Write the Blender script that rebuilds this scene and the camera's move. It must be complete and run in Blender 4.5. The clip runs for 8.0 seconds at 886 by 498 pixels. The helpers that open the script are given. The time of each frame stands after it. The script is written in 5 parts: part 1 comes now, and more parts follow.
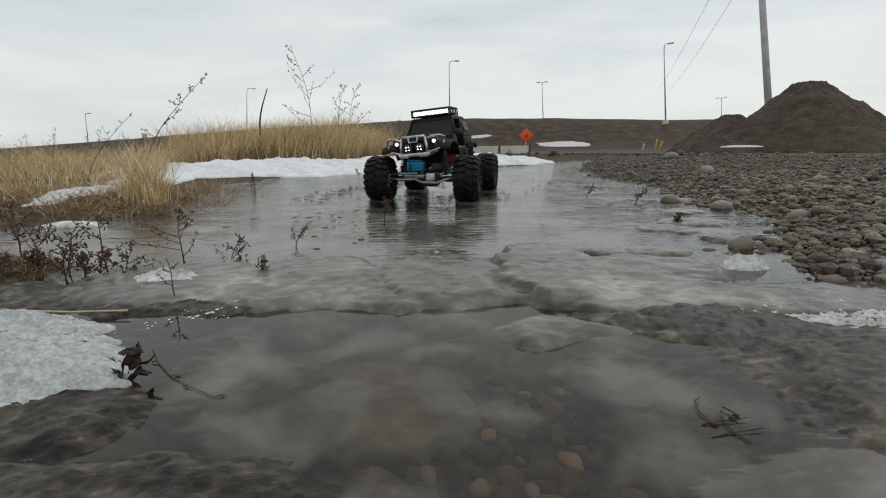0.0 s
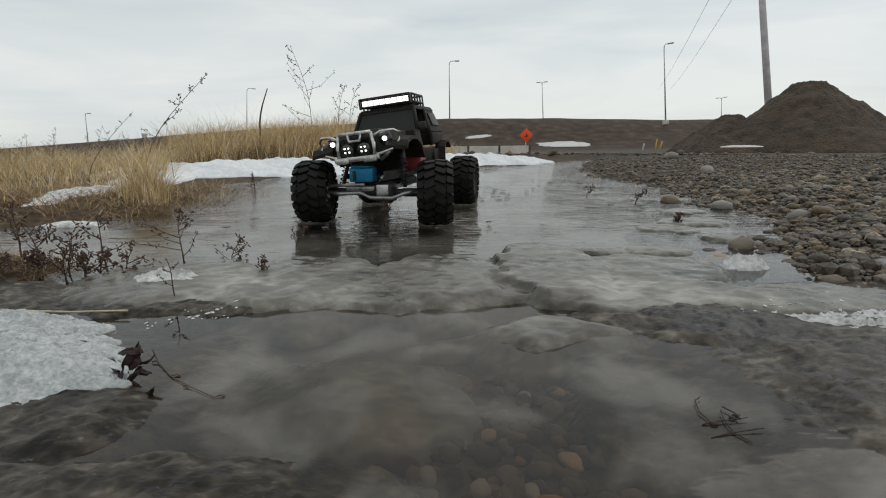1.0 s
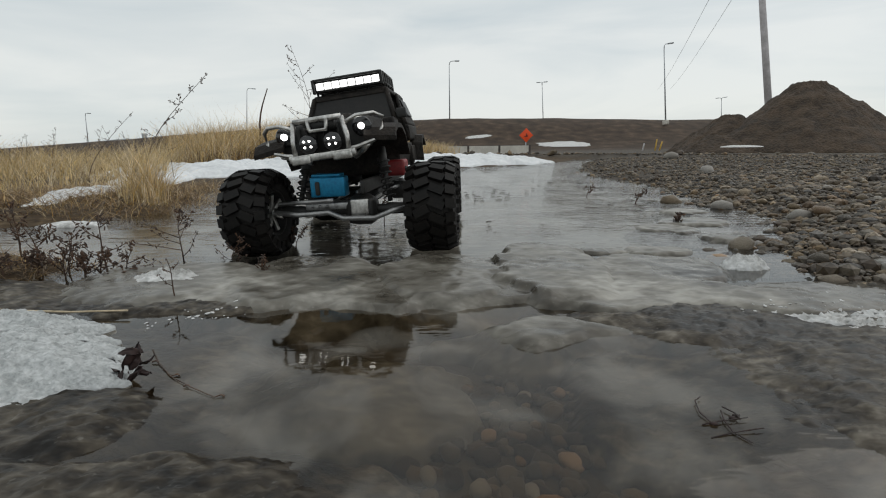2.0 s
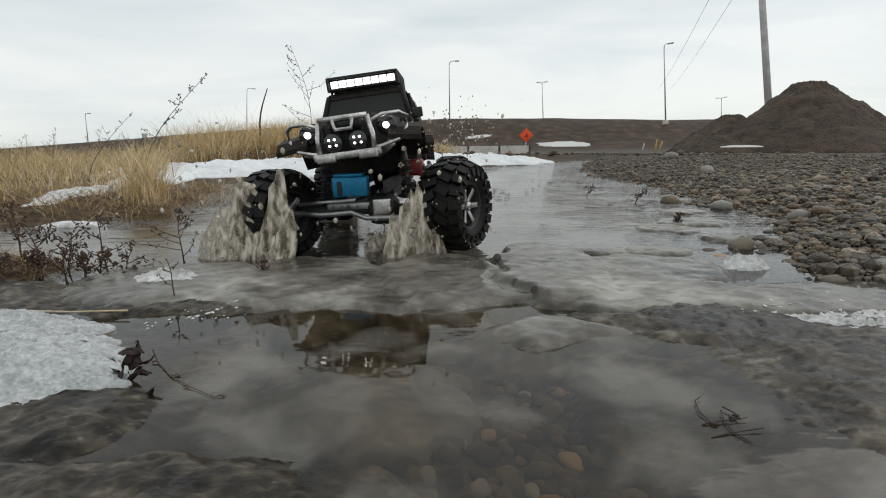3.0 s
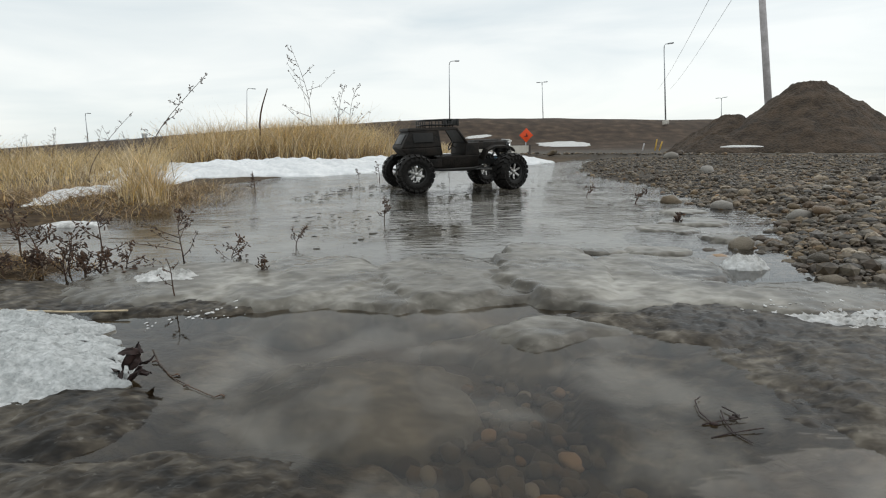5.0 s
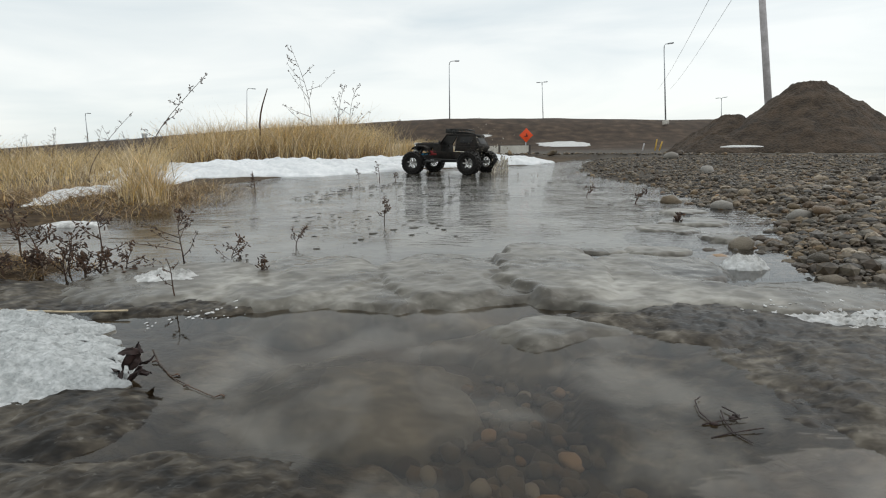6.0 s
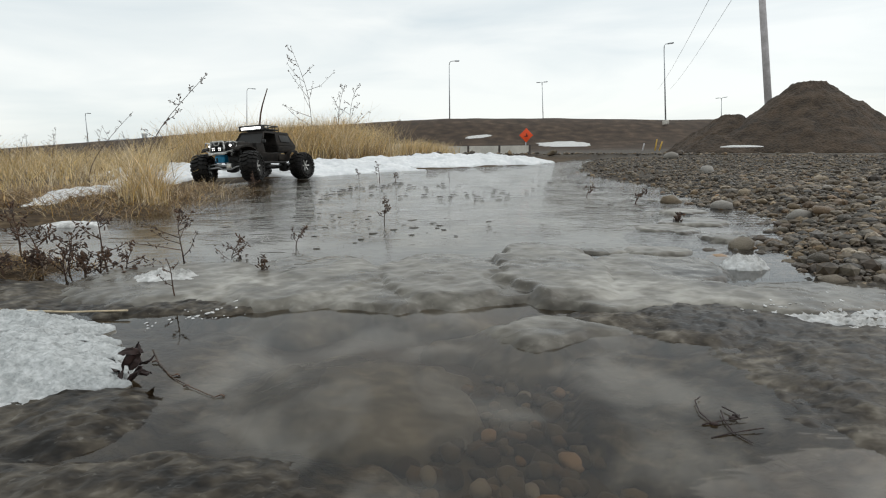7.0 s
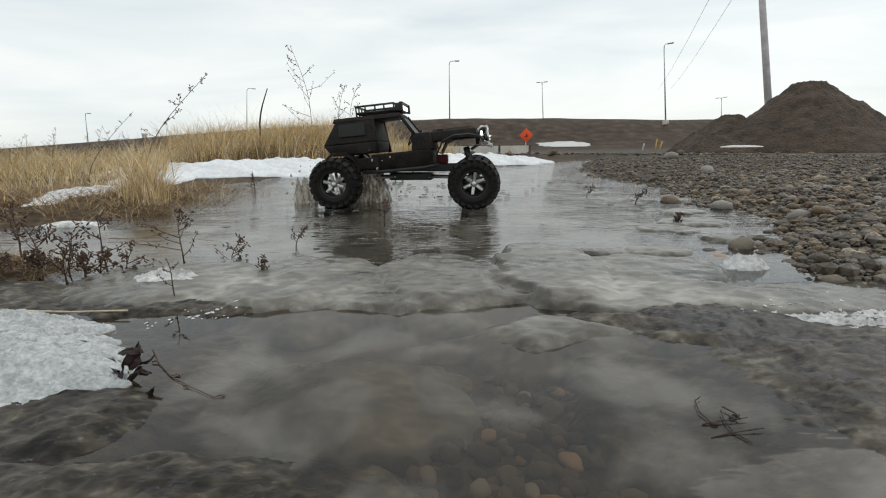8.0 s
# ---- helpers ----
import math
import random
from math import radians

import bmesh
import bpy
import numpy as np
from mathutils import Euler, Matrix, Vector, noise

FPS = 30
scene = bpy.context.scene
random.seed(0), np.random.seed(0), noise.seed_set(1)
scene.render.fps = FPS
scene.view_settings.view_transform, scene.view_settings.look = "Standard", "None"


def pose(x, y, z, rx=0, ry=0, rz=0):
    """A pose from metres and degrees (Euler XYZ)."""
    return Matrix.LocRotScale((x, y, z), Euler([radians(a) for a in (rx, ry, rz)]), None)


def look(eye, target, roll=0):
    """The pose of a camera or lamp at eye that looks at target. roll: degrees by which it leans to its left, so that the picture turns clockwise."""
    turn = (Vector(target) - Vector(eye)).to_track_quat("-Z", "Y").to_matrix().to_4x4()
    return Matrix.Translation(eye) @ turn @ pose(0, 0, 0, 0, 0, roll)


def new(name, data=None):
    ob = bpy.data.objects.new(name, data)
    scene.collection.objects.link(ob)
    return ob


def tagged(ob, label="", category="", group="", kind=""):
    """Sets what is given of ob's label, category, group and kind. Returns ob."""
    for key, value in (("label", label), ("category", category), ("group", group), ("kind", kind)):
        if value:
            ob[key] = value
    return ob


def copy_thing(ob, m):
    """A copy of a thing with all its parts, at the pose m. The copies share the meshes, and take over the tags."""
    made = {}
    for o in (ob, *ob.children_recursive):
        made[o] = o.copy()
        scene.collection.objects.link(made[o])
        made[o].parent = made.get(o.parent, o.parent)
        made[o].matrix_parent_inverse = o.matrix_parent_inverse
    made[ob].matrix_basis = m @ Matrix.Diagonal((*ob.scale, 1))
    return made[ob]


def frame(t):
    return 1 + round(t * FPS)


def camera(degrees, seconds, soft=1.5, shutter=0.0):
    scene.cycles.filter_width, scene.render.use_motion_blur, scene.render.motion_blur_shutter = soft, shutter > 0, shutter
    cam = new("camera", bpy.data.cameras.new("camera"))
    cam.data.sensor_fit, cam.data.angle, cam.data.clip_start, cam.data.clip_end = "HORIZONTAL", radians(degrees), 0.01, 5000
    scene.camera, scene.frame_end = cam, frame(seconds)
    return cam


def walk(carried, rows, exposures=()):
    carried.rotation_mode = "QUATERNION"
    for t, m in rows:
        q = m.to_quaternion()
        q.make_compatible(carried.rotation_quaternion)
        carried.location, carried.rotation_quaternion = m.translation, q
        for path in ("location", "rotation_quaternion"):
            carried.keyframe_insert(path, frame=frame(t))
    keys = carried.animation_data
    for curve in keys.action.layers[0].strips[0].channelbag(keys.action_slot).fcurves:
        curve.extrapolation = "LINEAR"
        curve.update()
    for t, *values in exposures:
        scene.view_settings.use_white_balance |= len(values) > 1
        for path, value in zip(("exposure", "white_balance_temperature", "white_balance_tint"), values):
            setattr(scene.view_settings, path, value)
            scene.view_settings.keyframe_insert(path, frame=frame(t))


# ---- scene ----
# The camera stands still, a hand's width above an icy puddle.
EYE = (0.0, 0.0, 0.136)
TILT = 12.568
cam = camera(88, 8.0, soft=1.1, shutter=0.0)
STAND = pose(0, 0, 0.136, 90 - TILT, 0, 0) @ pose(0, 0, 0, 0, 0, -0.7)
walk(cam, [(0.0, STAND), (8.0, STAND)], exposures=[(0.0, -0.10), (1.7, -0.12), (2.9, 0.02), (3.4, 0.18), (8.0, 0.18)])

# ---- sky and sun ----
SUN_AZ, SUN_EL = radians(70), radians(50)


def build_sky():
    w = bpy.data.worlds.new("sky")
    scene.world = w
    w.use_nodes = True
    nt = w.node_tree
    nt.nodes.clear()
    n, ln = nt.nodes.new, nt.links.new
    out = n("ShaderNodeOutputWorld")
    sky = n("ShaderNodeTexSky")
    sky.sky_type, sky.sun_disc = "NISHITA", False
    sky.sun_elevation, sky.sun_rotation = SUN_EL, SUN_AZ
    clear = n("ShaderNodeBackground")
    clear.inputs[1].default_value = 0.13
    ln(sky.outputs[0], clear.inputs[0])
    co = n("ShaderNodeTexCoord")
    # stretched cloud streaks
    mp = n("ShaderNodeMapping")
    mp.inputs["Scale"].default_value = (1.1, 0.9, 5.0)
    mp.inputs["Rotation"].default_value = (0.0, radians(-12), 0.0)
    ln(co.outputs["Generated"], mp.inputs[0])
    tx = n("ShaderNodeTexNoise")
    tx.inputs["Scale"].default_value, tx.inputs["Detail"].default_value = 1.7, 6
    tx.inputs["Roughness"].default_value, tx.inputs["Distortion"].default_value = 0.5, 0.5
    ln(mp.outputs[0], tx.inputs["Vector"])
    rp = n("ShaderNodeValToRGB")
    rp.color_ramp.elements[0].position, rp.color_ramp.elements[1].position = 0.34, 0.62
    rp.color_ramp.elements[0].color = (0.664, 0.728, 0.742, 1)
    rp.color_ramp.elements[1].color = (0.874, 0.897, 0.872, 1)
    ln(tx.outputs["Fac"], rp.inputs[0])
    cloud = n("ShaderNodeBackground")
    cloud.inputs[1].default_value = 1.0
    ln(rp.outputs[0], cloud.inputs[0])
    mix = n("ShaderNodeMixShader")
    mix.inputs[0].default_value = 0.90
    ln(clear.outputs[0], mix.inputs[1])
    ln(cloud.outputs[0], mix.inputs[2])
    ln(mix.outputs[0], out.inputs[0])


build_sky()
sun = new("sun", bpy.data.lights.new("sun", "SUN"))
sun.data.energy, sun.data.angle, sun.data.color = 0.6, radians(60), (1.0, 0.95, 0.88)
far_sun = Vector((math.sin(SUN_AZ) * math.cos(SUN_EL), math.cos(SUN_AZ) * math.cos(SUN_EL), math.sin(SUN_EL))) * 50
sun.matrix_world = look(far_sun, (0, 0, 0))


# ---- materials ----
def material(name, dark, light, rough=0.8, scale=20.0, fine=200.0, bump=0.3, depth=0.002, metal=0.0, coat=0.0, rough_var=0.15,
             random_tint=0.0, island=False, spec=0.5, coord="Object", palette=()):
    m = bpy.data.materials.new(name)
    m.use_nodes = True
    nt = m.node_tree
    n, ln = nt.nodes.new, nt.links.new
    b = nt.nodes["Principled BSDF"]
    co = n("ShaderNodeTexCoord")
    big, small = n("ShaderNodeTexNoise"), n("ShaderNodeTexNoise")
    for tx, s, d in ((big, scale, 4), (small, fine, 1.5)):
        tx.inputs["Scale"].default_value, tx.inputs["Detail"].default_value = s, d
        ln(co.outputs[coord], tx.inputs["Vector"])
    add = n("ShaderNodeMix")
    add.inputs[0].default_value = 0.4
    ln(big.outputs["Fac"], add.inputs[2])
    ln(small.outputs["Fac"], add.inputs[3])
    rp = n("ShaderNodeValToRGB")
    rp.color_ramp.elements[0].position, rp.color_ramp.elements[1].position = 0.36, 0.66
    rp.color_ramp.elements[0].color, rp.color_ramp.elements[1].color = (*dark, 1), (*light, 1)
    ln(add.outputs[0], rp.inputs[0])
    colour = rp.outputs[0]
    if random_tint:
        if island:
            src = n("ShaderNodeNewGeometry").outputs["Random Per Island"]
        else:
            src = n("ShaderNodeObjectInfo").outputs["Random"]
        hsv = n("ShaderNodeHueSaturation")
        for inp, lo, hi in (("Value", 1 - random_tint, 1 + random_tint), ("Saturation", 1 - random_tint, 1 + random_tint * 0.6)):
            mr = n("ShaderNodeMapRange")
            mr.inputs[3].default_value, mr.inputs[4].default_value = lo, hi
            if inp == "Saturation":
                wn = n("ShaderNodeTexWhiteNoise")
                wn.noise_dimensions = "1D"
                ln(src, wn.inputs["W"])
                ln(wn.outputs["Value"], mr.inputs[0])
            else:
                ln(src, mr.inputs[0])
            ln(mr.outputs[0], hsv.inputs[inp])
        ln(colour, hsv.inputs["Color"])
        colour = hsv.outputs[0]
        if palette:
            pr = n("ShaderNodeValToRGB")
            pr.color_ramp.interpolation = "CONSTANT"
            while len(pr.color_ramp.elements) < len(palette):
                pr.color_ramp.elements.new(1.0)
            for k, c in enumerate(palette):
                pr.color_ramp.elements[k].position, pr.color_ramp.elements[k].color = k / len(palette), (*c, 1)
            w2 = n("ShaderNodeTexWhiteNoise")
            w2.noise_dimensions = "1D"
            sh = n("ShaderNodeMath")
            sh.inputs[1].default_value = 3.7
            ln(src, sh.inputs[0])
            ln(sh.outputs[0], w2.inputs["W"])
            ln(w2.outputs["Value"], pr.inputs[0])
            mu = n("ShaderNodeMix")
            mu.data_type, mu.blend_type = "RGBA", "MULTIPLY"
            mu.inputs[0].default_value = 1.0
            ln(colour, mu.inputs[6])
            ln(pr.outputs[0], mu.inputs[7])
            colour = mu.outputs[2]
    ln(colour, b.inputs["Base Color"])
    rr = n("ShaderNodeMapRange")
    rr.inputs[3].default_value, rr.inputs[4].default_value = max(0.02, rough - rough_var), min(1, rough + rough_var)
    ln(big.outputs["Fac"], rr.inputs[0])
    ln(rr.outputs[0], b.inputs["Roughness"])
    b.inputs["Metallic"].default_value = metal
    b.inputs["Coat Weight"].default_value = coat
    b.inputs["Coat Roughness"].default_value = 0.12
    b.inputs["Specular IOR Level"].default_value = spec
    if bump:
        bp = n("ShaderNodeBump")
        bp.inputs["Strength"].default_value, bp.inputs["Distance"].default_value = bump, depth
        ln(add.outputs[0], bp.inputs["Height"])
        ln(bp.outputs[0], b.inputs["Normal"])
    return m


def glow(name, colour, strength):
    m = bpy.data.materials.new(name)
    m.use_nodes = True
    b = m.node_tree.nodes["Principled BSDF"]
    b.inputs["Base Color"].default_value = (0.8, 0.8, 0.8, 1)
    b.inputs["Emission Color"].default_value = (*colour, 1)
    b.inputs["Emission Strength"].default_value = strength
    return m


def water_material(name, tint, ripple, scale, ior, cloud=None):
    """Clear water: what it mirrors follows Fresnel, the rest shows the bed through a tint."""
    m = bpy.data.materials.new(name)
    m.use_nodes = True
    nt = m.node_tree
    nt.nodes.clear()
    n, ln = nt.nodes.new, nt.links.new
    out, mix = n("ShaderNodeOutputMaterial"), n("ShaderNodeMixShader")
    tr, gl, fr = n("ShaderNodeBsdfTransparent"), n("ShaderNodeBsdfGlossy"), n("ShaderNodeFresnel")
    tr.inputs[0].default_value = (*tint, 1)
    gl.inputs["Roughness"].default_value = 0.03
    fr.inputs[0].default_value = ior
    co = n("ShaderNodeTexCoord")
    mp = n("ShaderNodeMapping")
    mp.inputs["Scale"].default_value = (0.55, 1.7, 1)
    ln(co.outputs["Object"], mp.inputs[0])
    a, c = n("ShaderNodeTexNoise"), n("ShaderNodeTexNoise")
    a.inputs["Scale"].default_value, a.inputs["Detail"].default_value = scale, 3
    c.inputs["Scale"].default_value, c.inputs["Detail"].default_value = scale * 0.16, 2
    ln(mp.outputs[0], a.inputs["Vector"])
    ln(co.outputs["Object"], c.inputs["Vector"])
    # ripples come in patches
    rp = n("ShaderNodeMapRange")
    rp.inputs[1].default_value, rp.inputs[2].default_value = 0.42, 0.62
    rp.inputs[3].default_value = 0.30
    ln(c.outputs["Fac"], rp.inputs[0])
    at = n("ShaderNodeAttribute")
    at.attribute_name = "stirred"
    mul = n("ShaderNodeMath")
    mul.operation = "MULTIPLY"
    ln(a.outputs["Fac"], mul.inputs[0])
    ln(rp.outputs[0], mul.inputs[1])
    mul2 = n("ShaderNodeMath")
    mul2.operation = "MULTIPLY"
    ln(mul.outputs[0], mul2.inputs[0])
    ln(at.outputs["Fac"], mul2.inputs[1])
    bp = n("ShaderNodeBump")
    bp.inputs["Strength"].default_value, bp.inputs["Distance"].default_value = 1.0, ripple
    ln(mul2.outputs[0], bp.inputs["Height"])
    ln(bp.outputs[0], gl.inputs["Normal"])
    ln(bp.outputs[0], fr.inputs["Normal"])
    below = tr.outputs[0]
    if cloud:
        # a skin of half-clear ice: smoky patches that veil the bed
        df, veil, patch = n("ShaderNodeBsdfDiffuse"), n("ShaderNodeMixShader"), n("ShaderNodeTexNoise")
        patch.inputs["Scale"].default_value, patch.inputs["Detail"].default_value, patch.inputs["Distortion"].default_value = 13, 6, 0.4
        ln(co.outputs["Object"], patch.inputs["Vector"])
        vr = n("ShaderNodeMapRange")
        vr.inputs[1].default_value, vr.inputs[2].default_value = 0.50, 0.66
        vr.inputs[3].default_value, vr.inputs[4].default_value = cloud[0], cloud[1]
        ln(patch.outputs["Fac"], vr.inputs[0])
        df.inputs[0].default_value = (*cloud[2], 1)
        ln(vr.outputs[0], veil.inputs[0])
        ln(tr.outputs[0], veil.inputs[1])
        ln(df.outputs[0], veil.inputs[2])
        below = veil.outputs[0]
    ln(fr.outputs[0], mix.inputs[0])
    ln(below, mix.inputs[1])
    ln(gl.outputs[0], mix.inputs[2])
    ln(mix.outputs[0], out.inputs[0])
    return m


def splash_material():
    """Muddy water in the air: streaks that let part of the light through."""
    m = bpy.data.materials.new("splashing_water")
    m.use_nodes = True
    nt = m.node_tree
    n, ln = nt.nodes.new, nt.links.new
    b, out = nt.nodes["Principled BSDF"], nt.nodes["Material Output"]
    co, mp, tx = n("ShaderNodeTexCoord"), n("ShaderNodeMapping"), n("ShaderNodeTexNoise")
    mp.inputs["Scale"].default_value = (1, 1, 0.35)
    ln(co.outputs["Object"], mp.inputs[0])
    tx.inputs["Scale"].default_value, tx.inputs["Detail"].default_value = 130, 4
    ln(mp.outputs[0], tx.inputs["Vector"])
    rp = n("ShaderNodeValToRGB")
    rp.color_ramp.elements[0].position, rp.color_ramp.elements[1].position = 0.35, 0.68
    rp.color_ramp.elements[0].color, rp.color_ramp.elements[1].color = (0.20, 0.15, 0.095, 1), (0.66, 0.60, 0.50, 1)
    ln(tx.outputs["Fac"], rp.inputs[0])
    ln(rp.outputs[0], b.inputs["Base Color"])
    b.inputs["Roughness"].default_value = 0.15
    bp = n("ShaderNodeBump")
    bp.inputs["Strength"].default_value, bp.inputs["Distance"].default_value = 0.8, 0.004
    ln(tx.outputs["Fac"], bp.inputs["Height"])
    ln(bp.outputs[0], b.inputs["Normal"])
    mr, tr, mix = n("ShaderNodeMapRange"), n("ShaderNodeBsdfTransparent"), n("ShaderNodeMixShader")
    mr.inputs[1].default_value, mr.inputs[2].default_value = 0.38, 0.58
    mr.inputs[3].default_value, mr.inputs[4].default_value = 0.30, 0.92
    ln(tx.outputs["Fac"], mr.inputs[0])
    ln(mr.outputs[0], mix.inputs[0])
    ln(tr.outputs[0], mix.inputs[1])
    ln(b.outputs[0], mix.inputs[2])
    ln(mix.outputs[0], out.inputs[0])
    return m


def ice_material(name, stops, scale, fine, bump, depth, rough, dimples, coat):
    """Wet cloudy ice: smoky patches, silt, trapped white bubbles and small melt dimples."""
    m = bpy.data.materials.new(name)
    m.use_nodes = True
    nt = m.node_tree
    n, ln = nt.nodes.new, nt.links.new
    b = nt.nodes["Principled BSDF"]
    co, mp = n("ShaderNodeTexCoord"), n("ShaderNodeMapping")
    mp.inputs["Rotation"].default_value = (0, 0, radians(24))
    mp.inputs["Scale"].default_value = (1.0, 1.7, 1.0)
    ln(co.outputs["Object"], mp.inputs[0])
    texs = []
    for sc, det, dist, src in ((scale, 7, 0.5, co.outputs["Object"]), (fine, 2, 0.15, mp.outputs[0]), (fine * 4, 1, 0.0, co.outputs["Object"])):
        tx = n("ShaderNodeTexNoise")
        tx.inputs["Scale"].default_value, tx.inputs["Detail"].default_value, tx.inputs["Distortion"].default_value = sc, det, dist
        ln(src, tx.inputs["Vector"])
        texs.append(tx.outputs["Fac"])
    add = n("ShaderNodeMix")
    add.inputs[0].default_value = dimples
    ln(texs[0], add.inputs[2])
    ln(texs[1], add.inputs[3])
    rp = n("ShaderNodeValToRGB")
    e = rp.color_ramp.elements
    e[0].position, e[0].color = stops[0][0], (*stops[0][1], 1)
    e[1].position, e[1].color = stops[-1][0], (*stops[-1][1], 1)
    for p, c in stops[1:-1]:
        e.new(p).color = (*c, 1)
    ln(add.outputs[0], rp.inputs[0])
    # bubbles
    br = n("ShaderNodeMapRange")
    br.inputs[1].default_value, br.inputs[2].default_value, br.inputs[4].default_value = 0.68, 0.80, 0.16
    ln(texs[2], br.inputs[0])
    mx = n("ShaderNodeMix")
    mx.data_type = "RGBA"
    mx.inputs[7].default_value = (0.42, 0.41, 0.38, 1)
    ln(br.outputs[0], mx.inputs[0])
    ln(rp.outputs[0], mx.inputs[6])
    ln(mx.outputs[2], b.inputs["Base Color"])
    rr = n("ShaderNodeMapRange")
    rr.inputs[1].default_value, rr.inputs[2].default_value = 0.35, 0.65
    rr.inputs[3].default_value, rr.inputs[4].default_value = rough - 0.14, rough + 0.16
    ln(texs[0], rr.inputs[0])
    ln(rr.outputs[0], b.inputs["Roughness"])
    b.inputs["Specular IOR Level"].default_value = 0.26
    b.inputs["Coat Weight"].default_value, b.inputs["Coat Roughness"].default_value = coat, 0.10
    bp = n("ShaderNodeBump")
    bp.inputs["Strength"].default_value, bp.inputs["Distance"].default_value = bump, depth
    ln(texs[1], bp.inputs["Height"])
    ln(bp.outputs[0], b.inputs["Normal"])
    return m


def ground_material():
    """Gravelly soil, matted dead grass, and grey lake-bed ice, one sheet, each in its own zone."""
    m = bpy.data.materials.new("ground")
    m.use_nodes = True
    nt = m.node_tree
    n, ln = nt.nodes.new, nt.links.new
    b = nt.nodes["Principled BSDF"]
    co = n("ShaderNodeTexCoord")
    at = n("ShaderNodeAttribute")
    at.attribute_name = "zone"
    sep = n("ShaderNodeSeparateColor")
    ln(at.outputs["Color"], sep.inputs[0])

    def ramp(tex, stops):
        rp = n("ShaderNodeValToRGB")
        e = rp.color_ramp.elements
        e[0].position, e[0].color = stops[0][0], (*stops[0][1], 1)
        e[1].position, e[1].color = stops[-1][0], (*stops[-1][1], 1)
        for p, c in stops[1:-1]:
            k = e.new(p)
            k.color = (*c, 1)
        ln(tex, rp.inputs[0])
        return rp.outputs[0]

    def noisy(scale, detail=5):
        tx = n("ShaderNodeTexNoise")
        tx.inputs["Scale"].default_value, tx.inputs["Detail"].default_value = scale, detail
        ln(co.outputs["Object"], tx.inputs["Vector"])
        return tx.outputs["Fac"]

    vo = n("ShaderNodeTexVoronoi")
    vo.inputs["Scale"].default_value = 55
    ln(co.outputs["Object"], vo.inputs["Vector"])
    far = n("ShaderNodeTexVoronoi")
    far.inputs["Scale"].default_value = 6
    ln(co.outputs["Object"], far.inputs["Vector"])
    grav = n("ShaderNodeMix")
    grav.data_type = "RGBA"
    grav.inputs[0].default_value = 0.45
    ln(ramp(noisy(38), [(0.3, (0.032, 0.026, 0.020)), (0.7, (0.115, 0.098, 0.080))]), grav.inputs[6])
    ln(ramp(far.outputs["Color"], [(0.1, (0.036, 0.030, 0.025)), (0.9, (0.115, 0.10, 0.083))]), grav.inputs[7])
    mat_grass = ramp(noisy(60), [(0.3, (0.030, 0.019, 0.011)), (0.55, (0.075, 0.05, 0.027)), (0.75, (0.17, 0.12, 0.065))])
    bed = ramp(noisy(9), [(0.3, (0.22, 0.215, 0.20)), (0.7, (0.52, 0.515, 0.49))])
    earth = ramp(noisy(0.7, 10), [(0.3, (0.028, 0.018, 0.011)), (0.55, (0.058, 0.038, 0.025)), (0.75, (0.115, 0.080, 0.052))])
    last = grav.outputs[2]
    for k, col in ((0, mat_grass), (1, bed), (2, earth)):
        mx = n("ShaderNodeMix")
        mx.data_type = "RGBA"
        ln(sep.outputs[k], mx.inputs[0])
        ln(last, mx.inputs[6])
        ln(col, mx.inputs[7])
        last = mx.outputs[2]
    ln(last, b.inputs["Base Color"])
    b.inputs["Roughness"].default_value = 0.85
    b.inputs["Specular IOR Level"].default_value = 0.25
    bp = n("ShaderNodeBump")
    bp.inputs["Strength"].default_value, bp.inputs["Distance"].default_value = 0.6, 0.006
    ln(vo.outputs["Distance"], bp.inputs["Height"])
    ln(bp.outputs[0], b.inputs["Normal"])
    return m


PEBBLE_TINTS = ((1.0, 0.90, 0.76), (0.62, 0.58, 0.52), (1.15, 1.0, 0.80), (0.80, 0.80, 0.82), (1.5, 1.38, 1.2), (0.5, 0.42, 0.35), (1.0, 0.80, 0.63), (0.9, 0.85, 0.75))
M_GROUND = ground_material()
M_WATER = water_material("puddle_water", (0.84, 0.81, 0.74), 0.0060, 46, 2.7)
M_POOL = water_material("pool_water", (0.70, 0.62, 0.50), 0.003, 30, 1.50, (0.0, 0.48, (0.235, 0.218, 0.19)))
M_ICE = ice_material("grey_ice", ((0.34, (0.024, 0.020, 0.015)), (0.45, (0.075, 0.067, 0.054)), (0.55, (0.160, 0.149, 0.127)), (0.68, (0.37, 0.355, 0.32))), 8, 60, 0.20, 0.0022, 0.30, 0.30, 0.15)
M_SPLASH = splash_material()
M_SLUSH = ice_material("dark_slush", ((0.38, (0.005, 0.0036, 0.0022)), (0.46, (0.022, 0.0165, 0.011)), (0.54, (0.062, 0.051, 0.037)), (0.66, (0.20, 0.178, 0.145))), 11, 85, 0.6, 0.0030, 0.42, 0.44, 0.0)
M_SNOW = material("crusty_snow", (0.30, 0.315, 0.315), (0.58, 0.595, 0.60), 0.5, 150, 420, 0.9, 0.003)
M_BANK = material("snow_bank", (0.62, 0.64, 0.66), (0.84, 0.85, 0.86), 0.6, 7, 45, 0.5, 0.012)
M_OLDSNOW = material("old_snow", (0.34, 0.335, 0.32), (0.78, 0.78, 0.78), 0.6, 30, 160, 0.5, 0.01)
